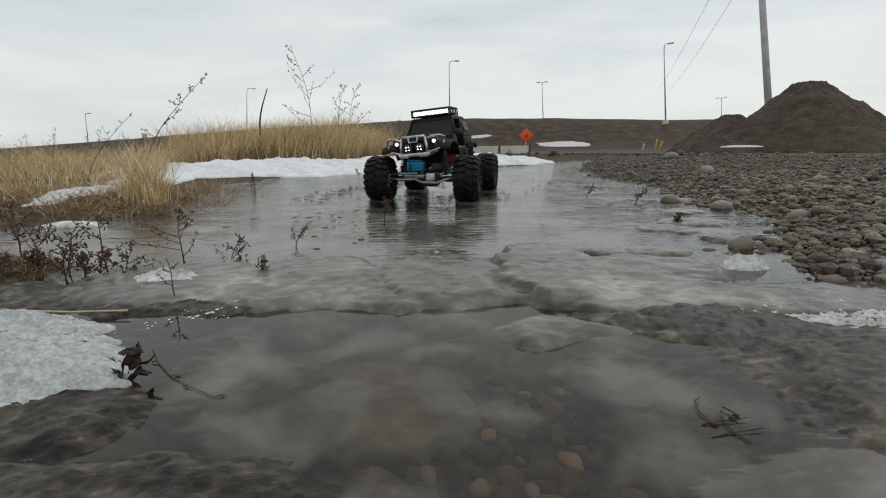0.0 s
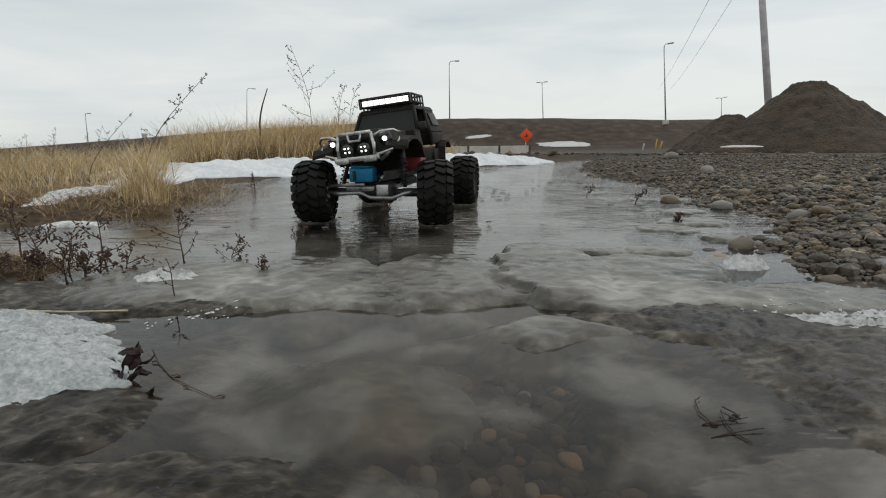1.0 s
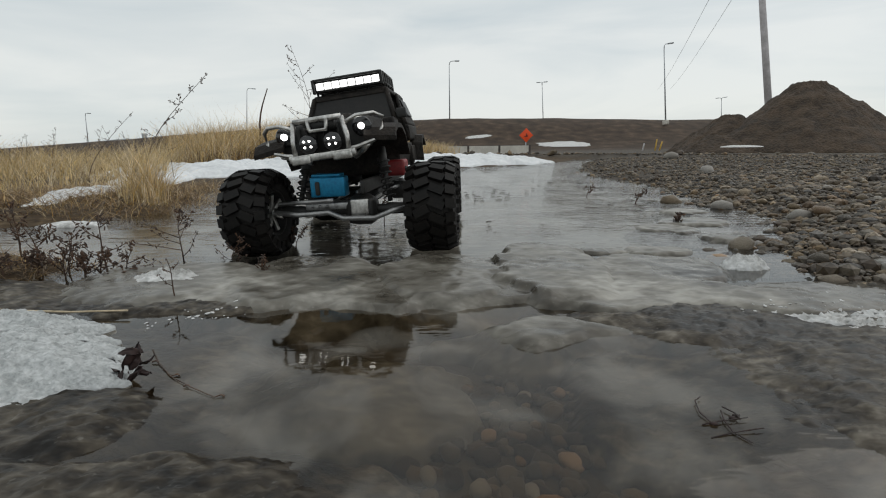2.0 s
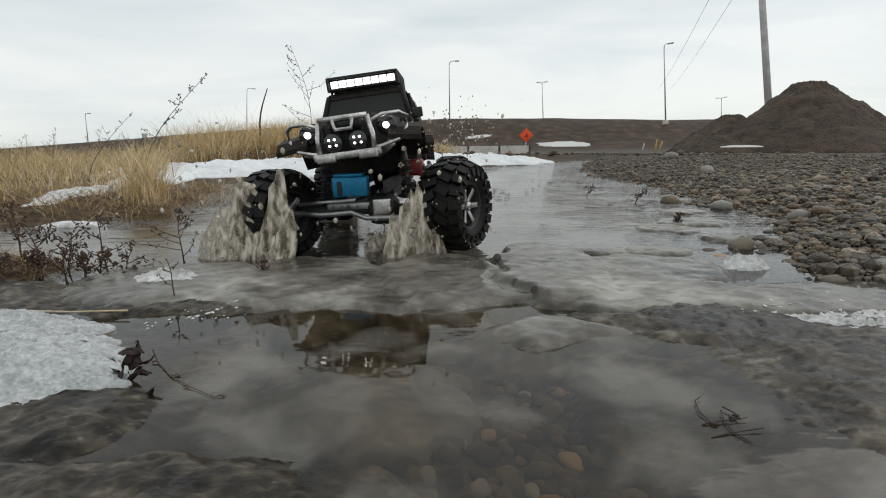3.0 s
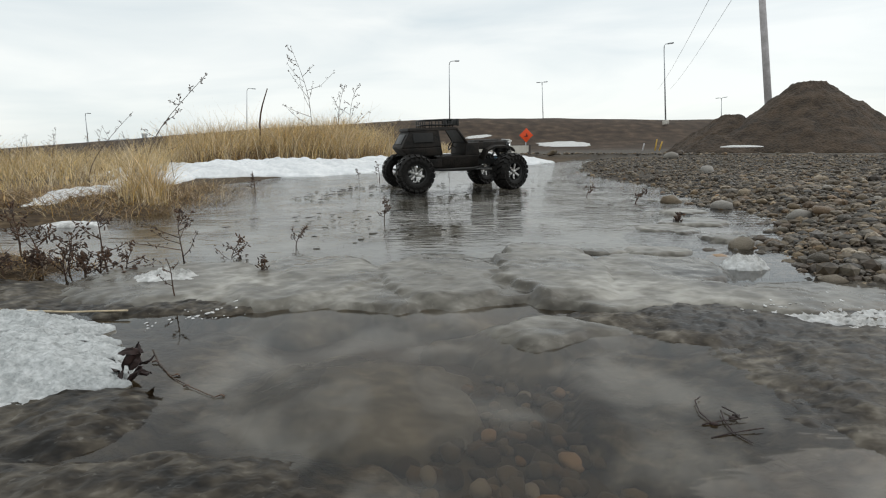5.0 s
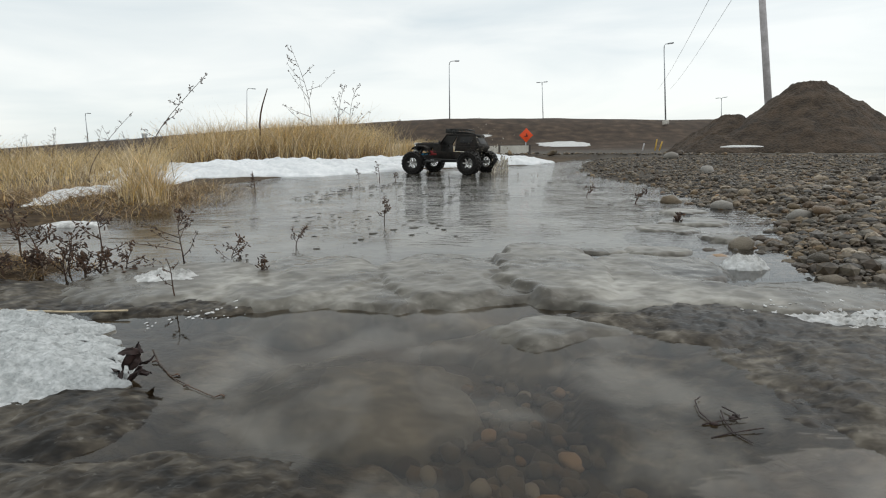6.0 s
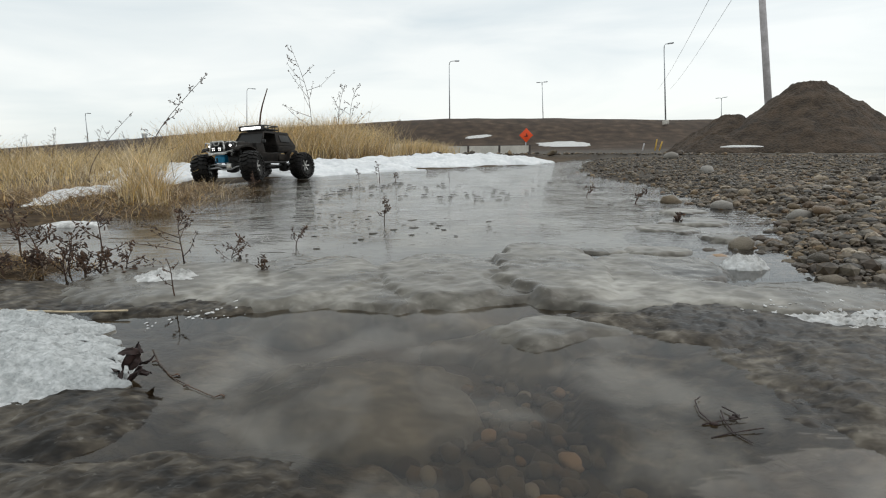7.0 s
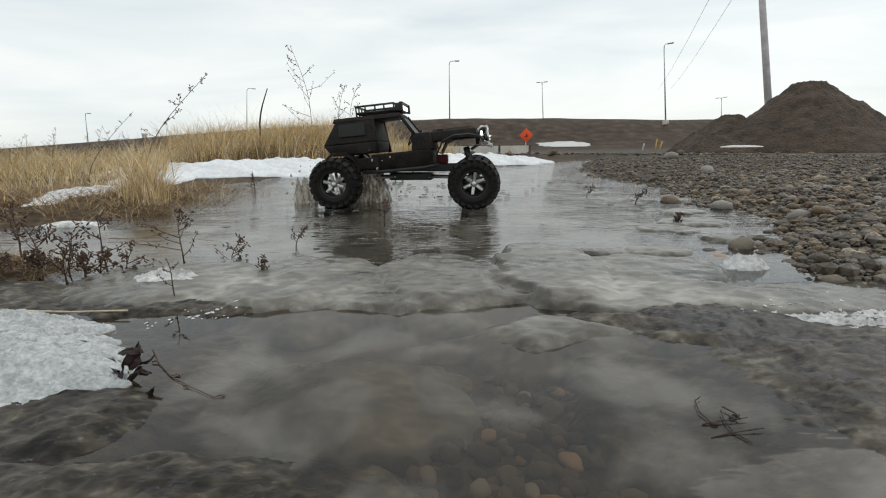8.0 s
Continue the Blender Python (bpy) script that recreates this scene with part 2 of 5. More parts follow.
M_STONE = material("wet_gravel_stone", (0.045, 0.036, 0.027), (0.185, 0.158, 0.122), 0.5, 45, 380, 0.5, 0.002, random_tint=0.55, spec=0.35, palette=PEBBLE_TINTS)
M_STONE_I = material("gravel_stone_small", (0.040, 0.032, 0.024), (0.185, 0.155, 0.118), 0.6, 45, 380, 0.4, 0.002, random_tint=0.6, island=True, palette=PEBBLE_TINTS)
M_OCHRE = material("ochre_stone", (0.17, 0.09, 0.035), (0.36, 0.22, 0.10), 0.5, 45, 380, 0.4, 0.001, random_tint=0.3)
M_PALE = material("pale_stone", (0.16, 0.145, 0.125), (0.31, 0.285, 0.25), 0.6, 45, 380, 0.4, 0.001, random_tint=0.2)
M_STRAW = material("dry_straw", (0.46, 0.32, 0.14), (0.80, 0.63, 0.36), 0.8, 30, 300, 0, random_tint=0.4, island=True)
M_MAT = material("matted_brown_grass", (0.13, 0.075, 0.033), (0.44, 0.30, 0.15), 0.85, 30, 300, 0, random_tint=0.45, island=True)
M_STALK = material("dead_stalk", (0.034, 0.018, 0.012), (0.125, 0.072, 0.045), 0.8, 60, 400, 0, random_tint=0.4, island=True)
M_LEAF = material("dead_leaf", (0.010, 0.004, 0.0035), (0.034, 0.013, 0.010), 0.7, 60, 400, 0.3, 0.001)
M_PILE = material("dark_soil", (0.024, 0.016, 0.010), (0.098, 0.068, 0.046), 0.95, 1.6, 12, 1.0, 0.2)
M_WOOD = material("grey_pole_wood", (0.36, 0.34, 0.34), (0.62, 0.59, 0.60), 0.85, 3, 40, 0.4, 0.01)
M_STEEL = material("galvanised_steel", (0.34, 0.36, 0.38), (0.52, 0.54, 0.56), 0.5, 2, 30, 0.1, metal=0.4)
M_CONCRETE = material("pale_concrete", (0.48, 0.45, 0.40), (0.66, 0.63, 0.57), 0.9, 2, 30, 0.4, 0.01)
M_DARKWOOD = material("dark_timber", (0.06, 0.05, 0.045), (0.12, 0.10, 0.09), 0.9, 3, 30, 0.3, 0.01)
M_ORANGE = material("orange_sign", (0.85, 0.07, 0.01), (0.95, 0.11, 0.02), 0.5, 2, 20, 0)
M_YELLOW = material("yellow_paint", (0.50, 0.30, 0.04), (0.62, 0.40, 0.07), 0.6, 2, 20, 0)
M_BLACK = material("black_paint", (0.012, 0.012, 0.012), (0.03, 0.03, 0.03), 0.6, 20, 90, 0)
M_BODY = material("muddy_black_plastic", (0.003, 0.0026, 0.0024), (0.027, 0.0215, 0.0175), 0.65, 34, 260, 1.0, 0.0028, spec=0.22)
M_CHASSIS = material("black_nylon", (0.006, 0.006, 0.006), (0.018, 0.017, 0.015), 0.55, 60, 300, 0.2, 0.0004)
M_RUBBER = material("wet_rubber", (0.004, 0.0038, 0.0036), (0.013, 0.011, 0.0095), 0.55, 50, 300, 0.5, 0.0008, spec=0.2)
M_CHROME = material("scuffed_chrome", (0.30, 0.295, 0.28), (0.66, 0.65, 0.63), 0.32, 60, 300, 0.3, 0.0004, metal=1.0)
M_ALU = material("grey_aluminium", (0.22, 0.22, 0.22), (0.42, 0.42, 0.42), 0.38, 60, 300, 0.2, 0.0003, metal=0.9)
M_BLUE = material("blue_anodised", (0.005, 0.12, 0.24), (0.012, 0.22, 0.40), 0.35, 60, 300, 0.1, 0.0003, metal=0.5)
M_RED = material("red_plastic", (0.13, 0.005, 0.007), (0.24, 0.012, 0.012), 0.5, 60, 300, 0.1, 0.0003)
M_LED = glow("white_led", (1.0, 0.99, 0.95), 3.0)
M_LEDBAR = glow("led_strip", (1.0, 1.0, 0.98), 1.8)
M_LENS = material("lamp_lens", (0.008, 0.008, 0.009), (0.02, 0.02, 0.022), 0.15, 30, 100, 0, coat=0.4)
M_GLASS = material("smoked_screen", (0.005, 0.005, 0.005), (0.014, 0.013, 0.012), 0.45, 40, 200, 0, spec=0.3)


# ---- mesh helpers ----
def part(name, bm, mat, parent=None, label="", smooth=True):
    me = bpy.data.meshes.new(name)
    bm.to_mesh(me)
    bm.free()
    if smooth:
        for p in me.polygons:
            p.use_smooth = True
    me.materials.append(mat)
    ob = new(name, me)
    ob.parent = parent
    if label:
        ob["label"] = label
    return ob


def empty(name, m):
    ob = new(name)
    ob.matrix_basis = m
    return ob


def hexa(bm, lo, hi, bevel=0.002):
    """A block from two rectangles (half width, y0, y1, z); lo is the lower one."""
    vs = []
    for hw, y0, y1, z in (lo, hi):
        vs += [bm.verts.new(p) for p in ((-hw, y0, z), (hw, y0, z), (hw, y1, z), (-hw, y1, z))]
    fs = [bm.faces.new([vs[i] for i in f]) for f in
          ((3, 2, 1, 0), (4, 5, 6, 7), (0, 1, 5, 4), (1, 2, 6, 5), (2, 3, 7, 6), (3, 0, 4, 7))]
    if bevel:
        es = list({e for f in fs for e in f.edges})
        bmesh.ops.bevel(bm, geom=es, offset=bevel, segments=2, affect="EDGES", profile=0.6)


def block(bm, x0, x1, y0, y1, z0, z1, bevel=0.002, m=None):
    mm = Matrix.Translation(((x0 + x1) / 2, (y0 + y1) / 2, (z0 + z1) / 2)) @ Matrix.Diagonal((x1 - x0, y1 - y0, z1 - z0, 1))
    got = bmesh.ops.create_cube(bm, size=1, matrix=(m @ mm) if m else mm)
    if bevel:
        es = list({e for v in got["verts"] for e in v.link_edges})
        bmesh.ops.bevel(bm, geom=es, offset=bevel, segments=2, affect="EDGES", profile=0.6)


def tube(bm, pts, r0, r1=None, sides=8, caps=True):
    """A round bar along a line of points, tapering from r0 to r1."""
    r1 = r0 if r1 is None else r1
    pts = [Vector(p) for p in pts]
    rings = []
    for i, p in enumerate(pts):
        d = (pts[min(i + 1, len(pts) - 1)] - pts[max(i - 1, 0)]).normalized()
        q = d.to_track_quat("Z", "Y")
        r = r0 + (r1 - r0) * i / (len(pts) - 1)
        rings.append([bm.verts.new(p + q @ Vector((r * math.cos(a), r * math.sin(a), 0)))
                      for a in (2 * math.pi * k / sides for k in range(sides))])
    for a, b in zip(rings, rings[1:]):
        for k in range(sides):
            bm.faces.new((a[k], a[(k + 1) % sides], b[(k + 1) % sides], b[k]))
    if caps:
        bm.faces.new(rings[0][::-1])
        bm.faces.new(rings[-1])


def lathe(bm, profile, sides=24, m=None, caps=True):
    """Turns (x, r) points round the x axis."""
    m = m or Matrix()
    rings = [[bm.verts.new(m @ Vector((x, r * math.cos(a), r * math.sin(a)))) for a in (2 * math.pi * k / sides for k in range(sides))]
             for x, r in profile]
    for a, b in zip(rings, rings[1:]):
        for k in range(sides):
            bm.faces.new((a[k], b[k], b[(k + 1) % sides], a[(k + 1) % sides]))
    if caps:
        bm.faces.new(rings[0])
        bm.faces.new(rings[-1][::-1])


def fbm(x, y, z=0.0, octaves=4):
    return noise.fractal(Vector((x, y, z)), 1.0, 2.0, octaves)


def smooth_step(a, b, v):
    t = min(1.0, max(0.0, (v - a) / (b - a)))
    return t * t * (3 - 2 * t)


# ---- ground ----
RIGHT_SHORE = ((-9, 0.42), (0.42, 0.345), (0.48, 0.335), (0.59, 0.352), (0.66, 0.42), (0.79, 0.52), (0.94, 0.55), (1.1, 0.54), (1.5, 0.655), (1.87, 0.58), (2.4, 0.68), (2.7, 0.74), (3.5, 1.0), (4.2, 1.3), (4.6, 1.45))
LEFT_SHORE = ((-9, -1.6), (0.40, -1.0), (0.46, -0.40), (0.56, -0.39), (0.60, -1.1), (0.78, -1.3), (0.82, -0.74), (0.88, -0.66), (0.99, -0.59), (1.16, -0.575), (1.5, -0.65), (1.8, -0.74),
              (1.96, -0.73), (2.32, -0.63), (2.62, -0.33), (2.85, 0.06), (3.36, 0.72), (4.1, 1.23), (4.6, 1.45))
CREST = ((-130, -2.0), (-85, -1.1), (-51, 1.3), (-25, 3.05), (0, 4.0), (17, 3.9), (33, 3.5), (60, 3.3), (130, 3.2))


def line(table, v):
    for (a, fa), (b, fb) in zip(table, table[1:]):
        if v <= b:
            return fa + (fb - fa) * max(0.0, v - a) / (b - a)
    return table[-1][1]


def shores(x, y):
    """How far (x, y) lies inland: of the gravel side, and of the grass side."""
    wob = 0.03 * fbm(x * 7, y * 7, 3)
    if y > 4.6:
        inland = 0.35 + 0.2 * (y - 4.6)
        return inland, inland
    return x - line(RIGHT_SHORE, y) + wob, line(LEFT_SHORE, y) - x + wob


def ground_z(x, y):
    g, l = shores(x, y)
    z = -0.020
    if y > 0.36:
        z += 0.045 * smooth_step(-0.10, 0.30, g) * smooth_step(0.36, 0.46, y)
        z += 0.02 * smooth_step(0.2, 1.5, g)
        # the far part of the grassy shore lies lower
        k = smooth_step(1.15, 1.6, y) * smooth_step(4.5, 3.0, y)
        z += (0.040 - 0.013 * k) * smooth_step(-0.07, 0.22, l) + (0.035 - 0.020 * k) * smooth_step(0.2, 1.6, l)
    # low banks close the puddle beside and behind the camera
    if y < 0.5:
        z += 0.05 * max(smooth_step(0.62, 0.95, abs(x)), smooth_step(-0.05, -0.40, y)) * smooth_step(0.5, 0.36, y)
    z += 0.006 * fbm(x * 9, y * 9) * (1 if max(g, l) > 0 else 0.3)
    d = math.hypot(x, y)
    z -= 0.42 * smooth_step(3.6, 13, d)
    z += 0.10 * fbm(x * 0.12, y * 0.12, 7) * smooth_step(25, 45, d)
    if y > 20:
        c = line(CREST, x)
        z += (c + 0.40) * smooth_step(50 - 0.05 * abs(x), 70, y)
    return z


def spread(k, n, near, far):
    u = 2 * k / n - 1
    g = math.log(far / near)
    return math.copysign(near * (math.exp(g * abs(u)) - 1) / (1 - near / far), u)


def build_ground():
    nx, ny = 250, 330
    xs = [spread(i, nx, 0.16, 420) for i in range(nx + 1)]
    ys = [spread(j, ny, 0.30, 420) for j in range(ny + 1)]
    verts, zone = [], []
    for y in ys:
        for x in xs:
            verts.append((x, y, ground_z(x, y)))
            g, l = shores(x, y)
            if y > 4.6:
                grass, bed = smooth_step(1.2, -0.4, x + 0.05 * (y - 4.6)), 0.0
            else:
                grass = smooth_step(-0.05, 0.03, l)
                bed = 1 - smooth_step(-0.09, 0.02, max(g if y > 0.4 else -1, l))
            clear = smooth_step(0.11, 0.06, math.hypot((x - 0.045) * 0.85, (y - 0.20) * 0.8))
            front = 0.06 + 0.94 * smooth_step(0.40, 0.72, y)
            zone.append((grass, bed * front * (1 - 0.9 * clear), smooth_step(30, 46, y), 1))
    w = nx + 1
    faces = [(j * w + i, j * w + i + 1, (j + 1) * w + i + 1, (j + 1) * w + i) for j in range(ny) for i in range(nx)]
    me = bpy.data.meshes.new("ground")
    me.from_pydata(verts, [], faces)
    at = me.attributes.new("zone", "FLOAT_COLOR", "POINT")
    at.data.foreach_set("color", [c for z in zone for c in z])
    for p in me.polygons:
        p.use_smooth = True
    me.materials.append(M_GROUND)
    return tagged(new("ground", me), "muddy ground of gravel and matted dead grass rising to an embankment", "ground", kind="structure")


build_ground()


def build_water(name, y0, y1, mat, label):
    nx, ny = 120, 110
    verts, stir = [], []
    for j in range(ny + 1):
        y = y0 + (y1 - y0) * (j / ny) ** 1.4
        for i in range(nx + 1):
            x = -1.7 + 3.6 * i / nx
            verts.append((x, y, 0.0))
            stir.append(0.14 + 0.86 * smooth_step(0.45, 1.0, y))
    w = nx + 1
    faces = [(j * w + i, j * w + i + 1, (j + 1) * w + i + 1, (j + 1) * w + i) for j in range(ny) for i in range(nx)]
    me = bpy.data.meshes.new(name)
    me.from_pydata(verts, [], faces)
    at = me.attributes.new("stirred", "FLOAT", "POINT")
    at.data.foreach_set("value", stir)
    for p in me.polygons:
        p.use_smooth = True
    me.materials.append(mat)
    ob = tagged(new(name, me), label, "water", kind="structure")
    ob.visible_shadow = False
    return ob


build_water("water", 0.44, 5.0, M_WATER, "shallow puddle of cold grey meltwater over ice")
build_water("water_pool", -0.6, 0.44, M_POOL, "small clear meltwater pool between ice plates")

# Lobes of the ice crust: centre x, y, half widths, height.
ICE = ((-0.14, 0.465, 0.085, 0.090, 0.008), (0.0, 0.468, 0.068, 0.088, 0.009), (0.118, 0.49, 0.058, 0.118, 0.011), (0.225, 0.48, 0.070, 0.070, 0.006), (-0.05, 0.425, 0.28, 0.048, 0.005),
       (-0.285, 0.455, 0.10, 0.070, 0.007), (0.082, 0.318, 0.066, 0.036, 0.0045), (-0.066, 0.246, 0.062, 0.042, -0.0030), (-0.19, 0.49, 0.06, 0.035, 0.004), (0.06, 0.53, 0.035, 0.02, 0.004),
       (0.49, 0.445, 0.05, 0.05, 0.013), (0.32, 0.375, 0.10, 0.036, 0.007), (0.18, 0.40, 0.11, 0.045, 0.006), (0.27, 0.58, 0.04, 0.024, 0.003), (0.20, 0.58, 0.033, 0.018, 0.002), (0.37, 0.74, 0.05, 0.035, 0.002), (0.445, 0.80, 0.06, 0.04, 0.003), (0.40, 0.66, 0.035, 0.03, 0.004), (0.49, 0.93, 0.05, 0.035, 0.003))
SLUSH = ((-0.16, 0.150, 0.14, 0.040, 0.005), (0.33, 0.22, 0.19, 0.17, 0.0055), (0.0, 0.03, 0.55, 0.095, 0.0055), (-0.34, 0.20, 0.19, 0.16, 0.0045), (0.20, 0.335, 0.13, 0.05, 0.004),
         (-0.25, 0.40, 0.13, 0.035, 0.002), (-0.47, 0.36, 0.14, 0.12, 0.006), (-0.20, 0.21, 0.05, 0.06, 0.0032), (0.42, 0.33, 0.16, 0.08, 0.006))


def crust_z(x, y, lobes, ripple):
    soft = 0.12 if ripple else 0.0
    wx, wy = x + 0.024 * fbm(x * 15, y * 15, 1), y + 0.018 * fbm(x * 15, y * 15, 5)
    best = -0.03
    for cx, cy, rx, ry, h in lobes:
        r = math.hypot((wx - cx) / rx, (wy - cy) / ry)
        if r < 1.5:
            # a flat plate, swelling a little, thinning out to a submerged rim
            low = -0.03 + 0.020 * smooth_step(1.50, 1.22, r)
            best = max(best, low + (h + 0.010) * smooth_step(1.25 + 0.3 * soft, 0.86 - soft - (0.35 if cy < 0.35 else 0.0), r) * (1 + 0.10 * (1 - r)))
            if h < 0:
                # the drowned plate keeps a raised, broken rim on its far side
                best += 0.0055 * math.exp(-((r - 0.93) / 0.07) ** 2) * smooth_step(-0.3, 0.5, (wy - cy) / ry) * smooth_step(-0.25, 0.25, fbm(x * 22, y * 22, 12))
    rough = (0.0017 + 0.3 * ripple) * fbm(x * 30, y * 30, 2, 3) + 0.0008 * abs(fbm(x * 80, y * 60, 9, 2))
    return best + rough + ripple * (0.45 - abs(fbm(x * 120 + 20 * y, y * 170 - 40 * x, 4, 2)))


def build_crust(name, lobes, ripple, mat, label):
    step = 0.0028
    y0 = min(cy - 1.5 * ry for _, cy, _, ry, _ in lobes) - 0.01
    y1 = max(cy + 1.5 * ry for _, cy, _, ry, _ in lobes) + 0.02
    nx, ny = int(1.16 / step), int((y1 - max(y0, 0.03)) / step)
    verts = []
    for j in range(ny + 1):
        for i in range(nx + 1):
            x, y = -0.58 + i * step, max(y0, 0.03) + j * step
            verts.append((x, y, crust_z(x, y, lobes, ripple)))
    w = nx + 1
    faces = []
    for j in range(ny):
        for i in range(nx):
            f = (j * w + i, j * w + i + 1, (j + 1) * w + i + 1, (j + 1) * w + i)
            if max(verts[k][2] for k in f) > -0.024:
                faces.append(f)
    me = bpy.data.meshes.new(name)
    me.from_pydata(verts, [], faces)
    for p in me.polygons:
        p.use_smooth = True
    me.materials.append(mat)
    return tagged(new(name, me), label, "ice", kind="structure")


build_crust("ice_crust", ICE, 0.0, M_ICE, "wet grey lobed ice crust round the puddle edge")
build_crust("slush_crust", SLUSH, 0.0026, M_SLUSH, "dark rippled slush ice close to the ground")


def snow_patch(label, cx, cy, rx, ry, h, turn=0.0, mat=None, seed=0, n=44, base=0.0, rough=0.25, grain=0.0):
    """A low heap with an uneven outline, lying on the ground below it."""
    bm = bmesh.new()
    c, s = math.cos(radians(turn)), math.sin(radians(turn))
    gf = 190 if rx < 0.3 else 9
    rings = 72 if grain else 14
    top = []
    for k in range(rings + 1):
        f = k / rings
        row = []
        for a in range(n):
            th = 2 * math.pi * a / n
            e = 1 + rough * fbm(2.1 * math.cos(th) + seed * 3.7, 2.1 * math.sin(th), seed) + 0.5 * rough * fbm(6 * math.cos(th), 6 * math.sin(th), seed + 4)
            u, v = rx * f * e * math.cos(th), ry * f * e * math.sin(th)
            x, y = cx + c * u - s * v, cy + s * u + c * v
            z = h * (1 - f ** 3) * (1 + 0.35 * fbm(x * 3 / rx, y * 3 / ry, seed)) + 0.08 * h * fbm(x * 14 / rx, y * 14 / ry, seed)
            z += grain * abs(fbm(x * gf, y * gf, seed, 3)) + 0.35 * grain * noise.noise(Vector((x * 3 * gf, y * 3 * gf, seed)))
            z = (max(z, 0.02 * h) if f < 1 else -0.02) + max(base, ground_z(x, y))
            row.append(bm.verts.new((x, y, z)))
        top.append(row)
    for a, b in zip(top, top[1:]):
        for k in range(n):
            bm.faces.new((a[k], b[k], b[(k + 1) % n], a[(k + 1) % n]))
    bmesh.ops.remove_doubles(bm, verts=bm.verts, dist=1e-6)
    bmesh.ops.recalc_face_normals(bm, faces=bm.faces)
    return tagged(part("snow_patch", bm, mat or M_SNOW), label, "snow", "snow patches")


snow_patch("crusty white snow heap melting at the puddle edge", -0.352, 0.262, 0.14, 0.10, 0.022, 0, seed=1, n=300, grain=0.0036)
snow_patch("melting snow crust lying on the ice", 0.345, 0.318, 0.085, 0.034, 0.006, -24, M_OLDSNOW, seed=2, n=160, grain=0.0045)
snow_patch("thin snow skin on the grey ice", -0.285, 0.455, 0.04, 0.020, 0.013, 5, M_OLDSNOW, seed=3, n=60, grain=0.003)
snow_patch("small snow lump beside the gravel", 0.335, 0.495, 0.025, 0.014, 0.013, 0, M_OLDSNOW, seed=4, n=60, grain=0.003)
snow_patch("thin snow skin among dead weeds", -0.52, 0.44, 0.08, 0.03, 0.012, 0, seed=5)
snow_patch("long snow bank along the far shore", -0.95, 2.60, 0.75, 0.42, 0.055, 20, M_BANK, seed=6, n=120, grain=0.02)
snow_patch("long snow bank along the far shore", 0.0, 3.35, 0.95, 0.30, 0.055, 27, M_BANK, seed=7, n=120, grain=0.02)
snow_patch("snow strip in the dry grass", -1.01, 1.32, 0.34, 0.042, 0.014, 110, M_BANK, seed=8, n=120, grain=0.010)
snow_patch("snow strip in the dry grass", -1.20, 1.95, 0.42, 0.13, 0.030, 108, M_BANK, seed=14, n=120, grain=0.012)
snow_patch("small thin snow remnant on the bank", -0.69, 0.845, 0.060, 0.020, 0.008, 5, M_OLDSNOW, seed=9)
snow_patch("old snow remnant on the embankment", 14.0, 53.5, 3.1, 1.6, 0.15, 0, M_OLDSNOW, seed=10)
snow_patch("old snow remnant on the embankment", -4.2, 54.5, 2.6, 0.9, 0.1, 0, M_OLDSNOW, seed=11)
snow_patch("old snow remnant on the embankment", 4.5, 58.0, 1.8, 0.6, 0.1, 20, M_OLDSNOW, seed=12)
snow_patch("thin snow by the foot of the soil pile", 11.8, 18.5, 0.8, 0.5, 0.05, 0, M_OLDSNOW, seed=13)


# ---- the distance ----
def soil_pile(label, cx, cy, r, h, seed, sharp=1.25):
    bm = bmesh.new()
    n, rings = 110, 48
    rows = []
    for k in range(rings + 1):
        f = k / rings
        row = []
        for a in range(n):
            th = 2 * math.pi * a / n
            e = 1 + 0.12 * fbm(1.5 * math.cos(th), 1.5 * math.sin(th), seed)
            x, y = cx + r * f * e * math.cos(th), cy + r * f * e * math.sin(th)
            z = h * (1 - f ** sharp) * (1 + 0.10 * fbm(x * 0.5, y * 0.5, seed)) + 0.10 * fbm(x * 1.7, y * 1.7, seed) + 0.05 * fbm(x * 6, y * 6, seed)
            z = min(z, h * 0.90 + 0.05 * fbm(x * 2, y * 2, 1) - 0.1 * f)
            z -= 0.38 * f * (1 - f) * abs(noise.noise(Vector((th * 3.2, f * 1.5, seed)))) * h / 3 + 0.10 * abs(fbm(x * 1.1, y * 1.1, seed + 2))
            rows_z = z + ground_z(x, y) if f < 1 else ground_z(x, y) - 0.3
            row.append(bm.verts.new((x, y, rows_z)))
        rows.append(row)
    for a, b in zip(rows, rows[1:]):
        for k in range(n):
            bm.faces.new((a[k], b[k], b[(k + 1) % n], a[(k + 1) % n]))
    bmesh.ops.remove_doubles(bm, verts=bm.verts, dist=1e-5)
    bmesh.ops.recalc_face_normals(bm, faces=bm.faces)
    return tagged(part("soil_pile", bm, M_PILE), label, "soil pile", "soil piles")


soil_pile("tall heap of dark brown excavated soil", 17.6, 23, 4.7, 3.60, 2, 1.0)
soil_pile("low heap of dark soil beside a taller one", 14.9, 24.5, 3.0, 2.1, 5, 1.1)
soil_pile("low heap of dark soil beside a taller one", 13.3, 22.5, 2.0, 0.95, 8, 1.2)


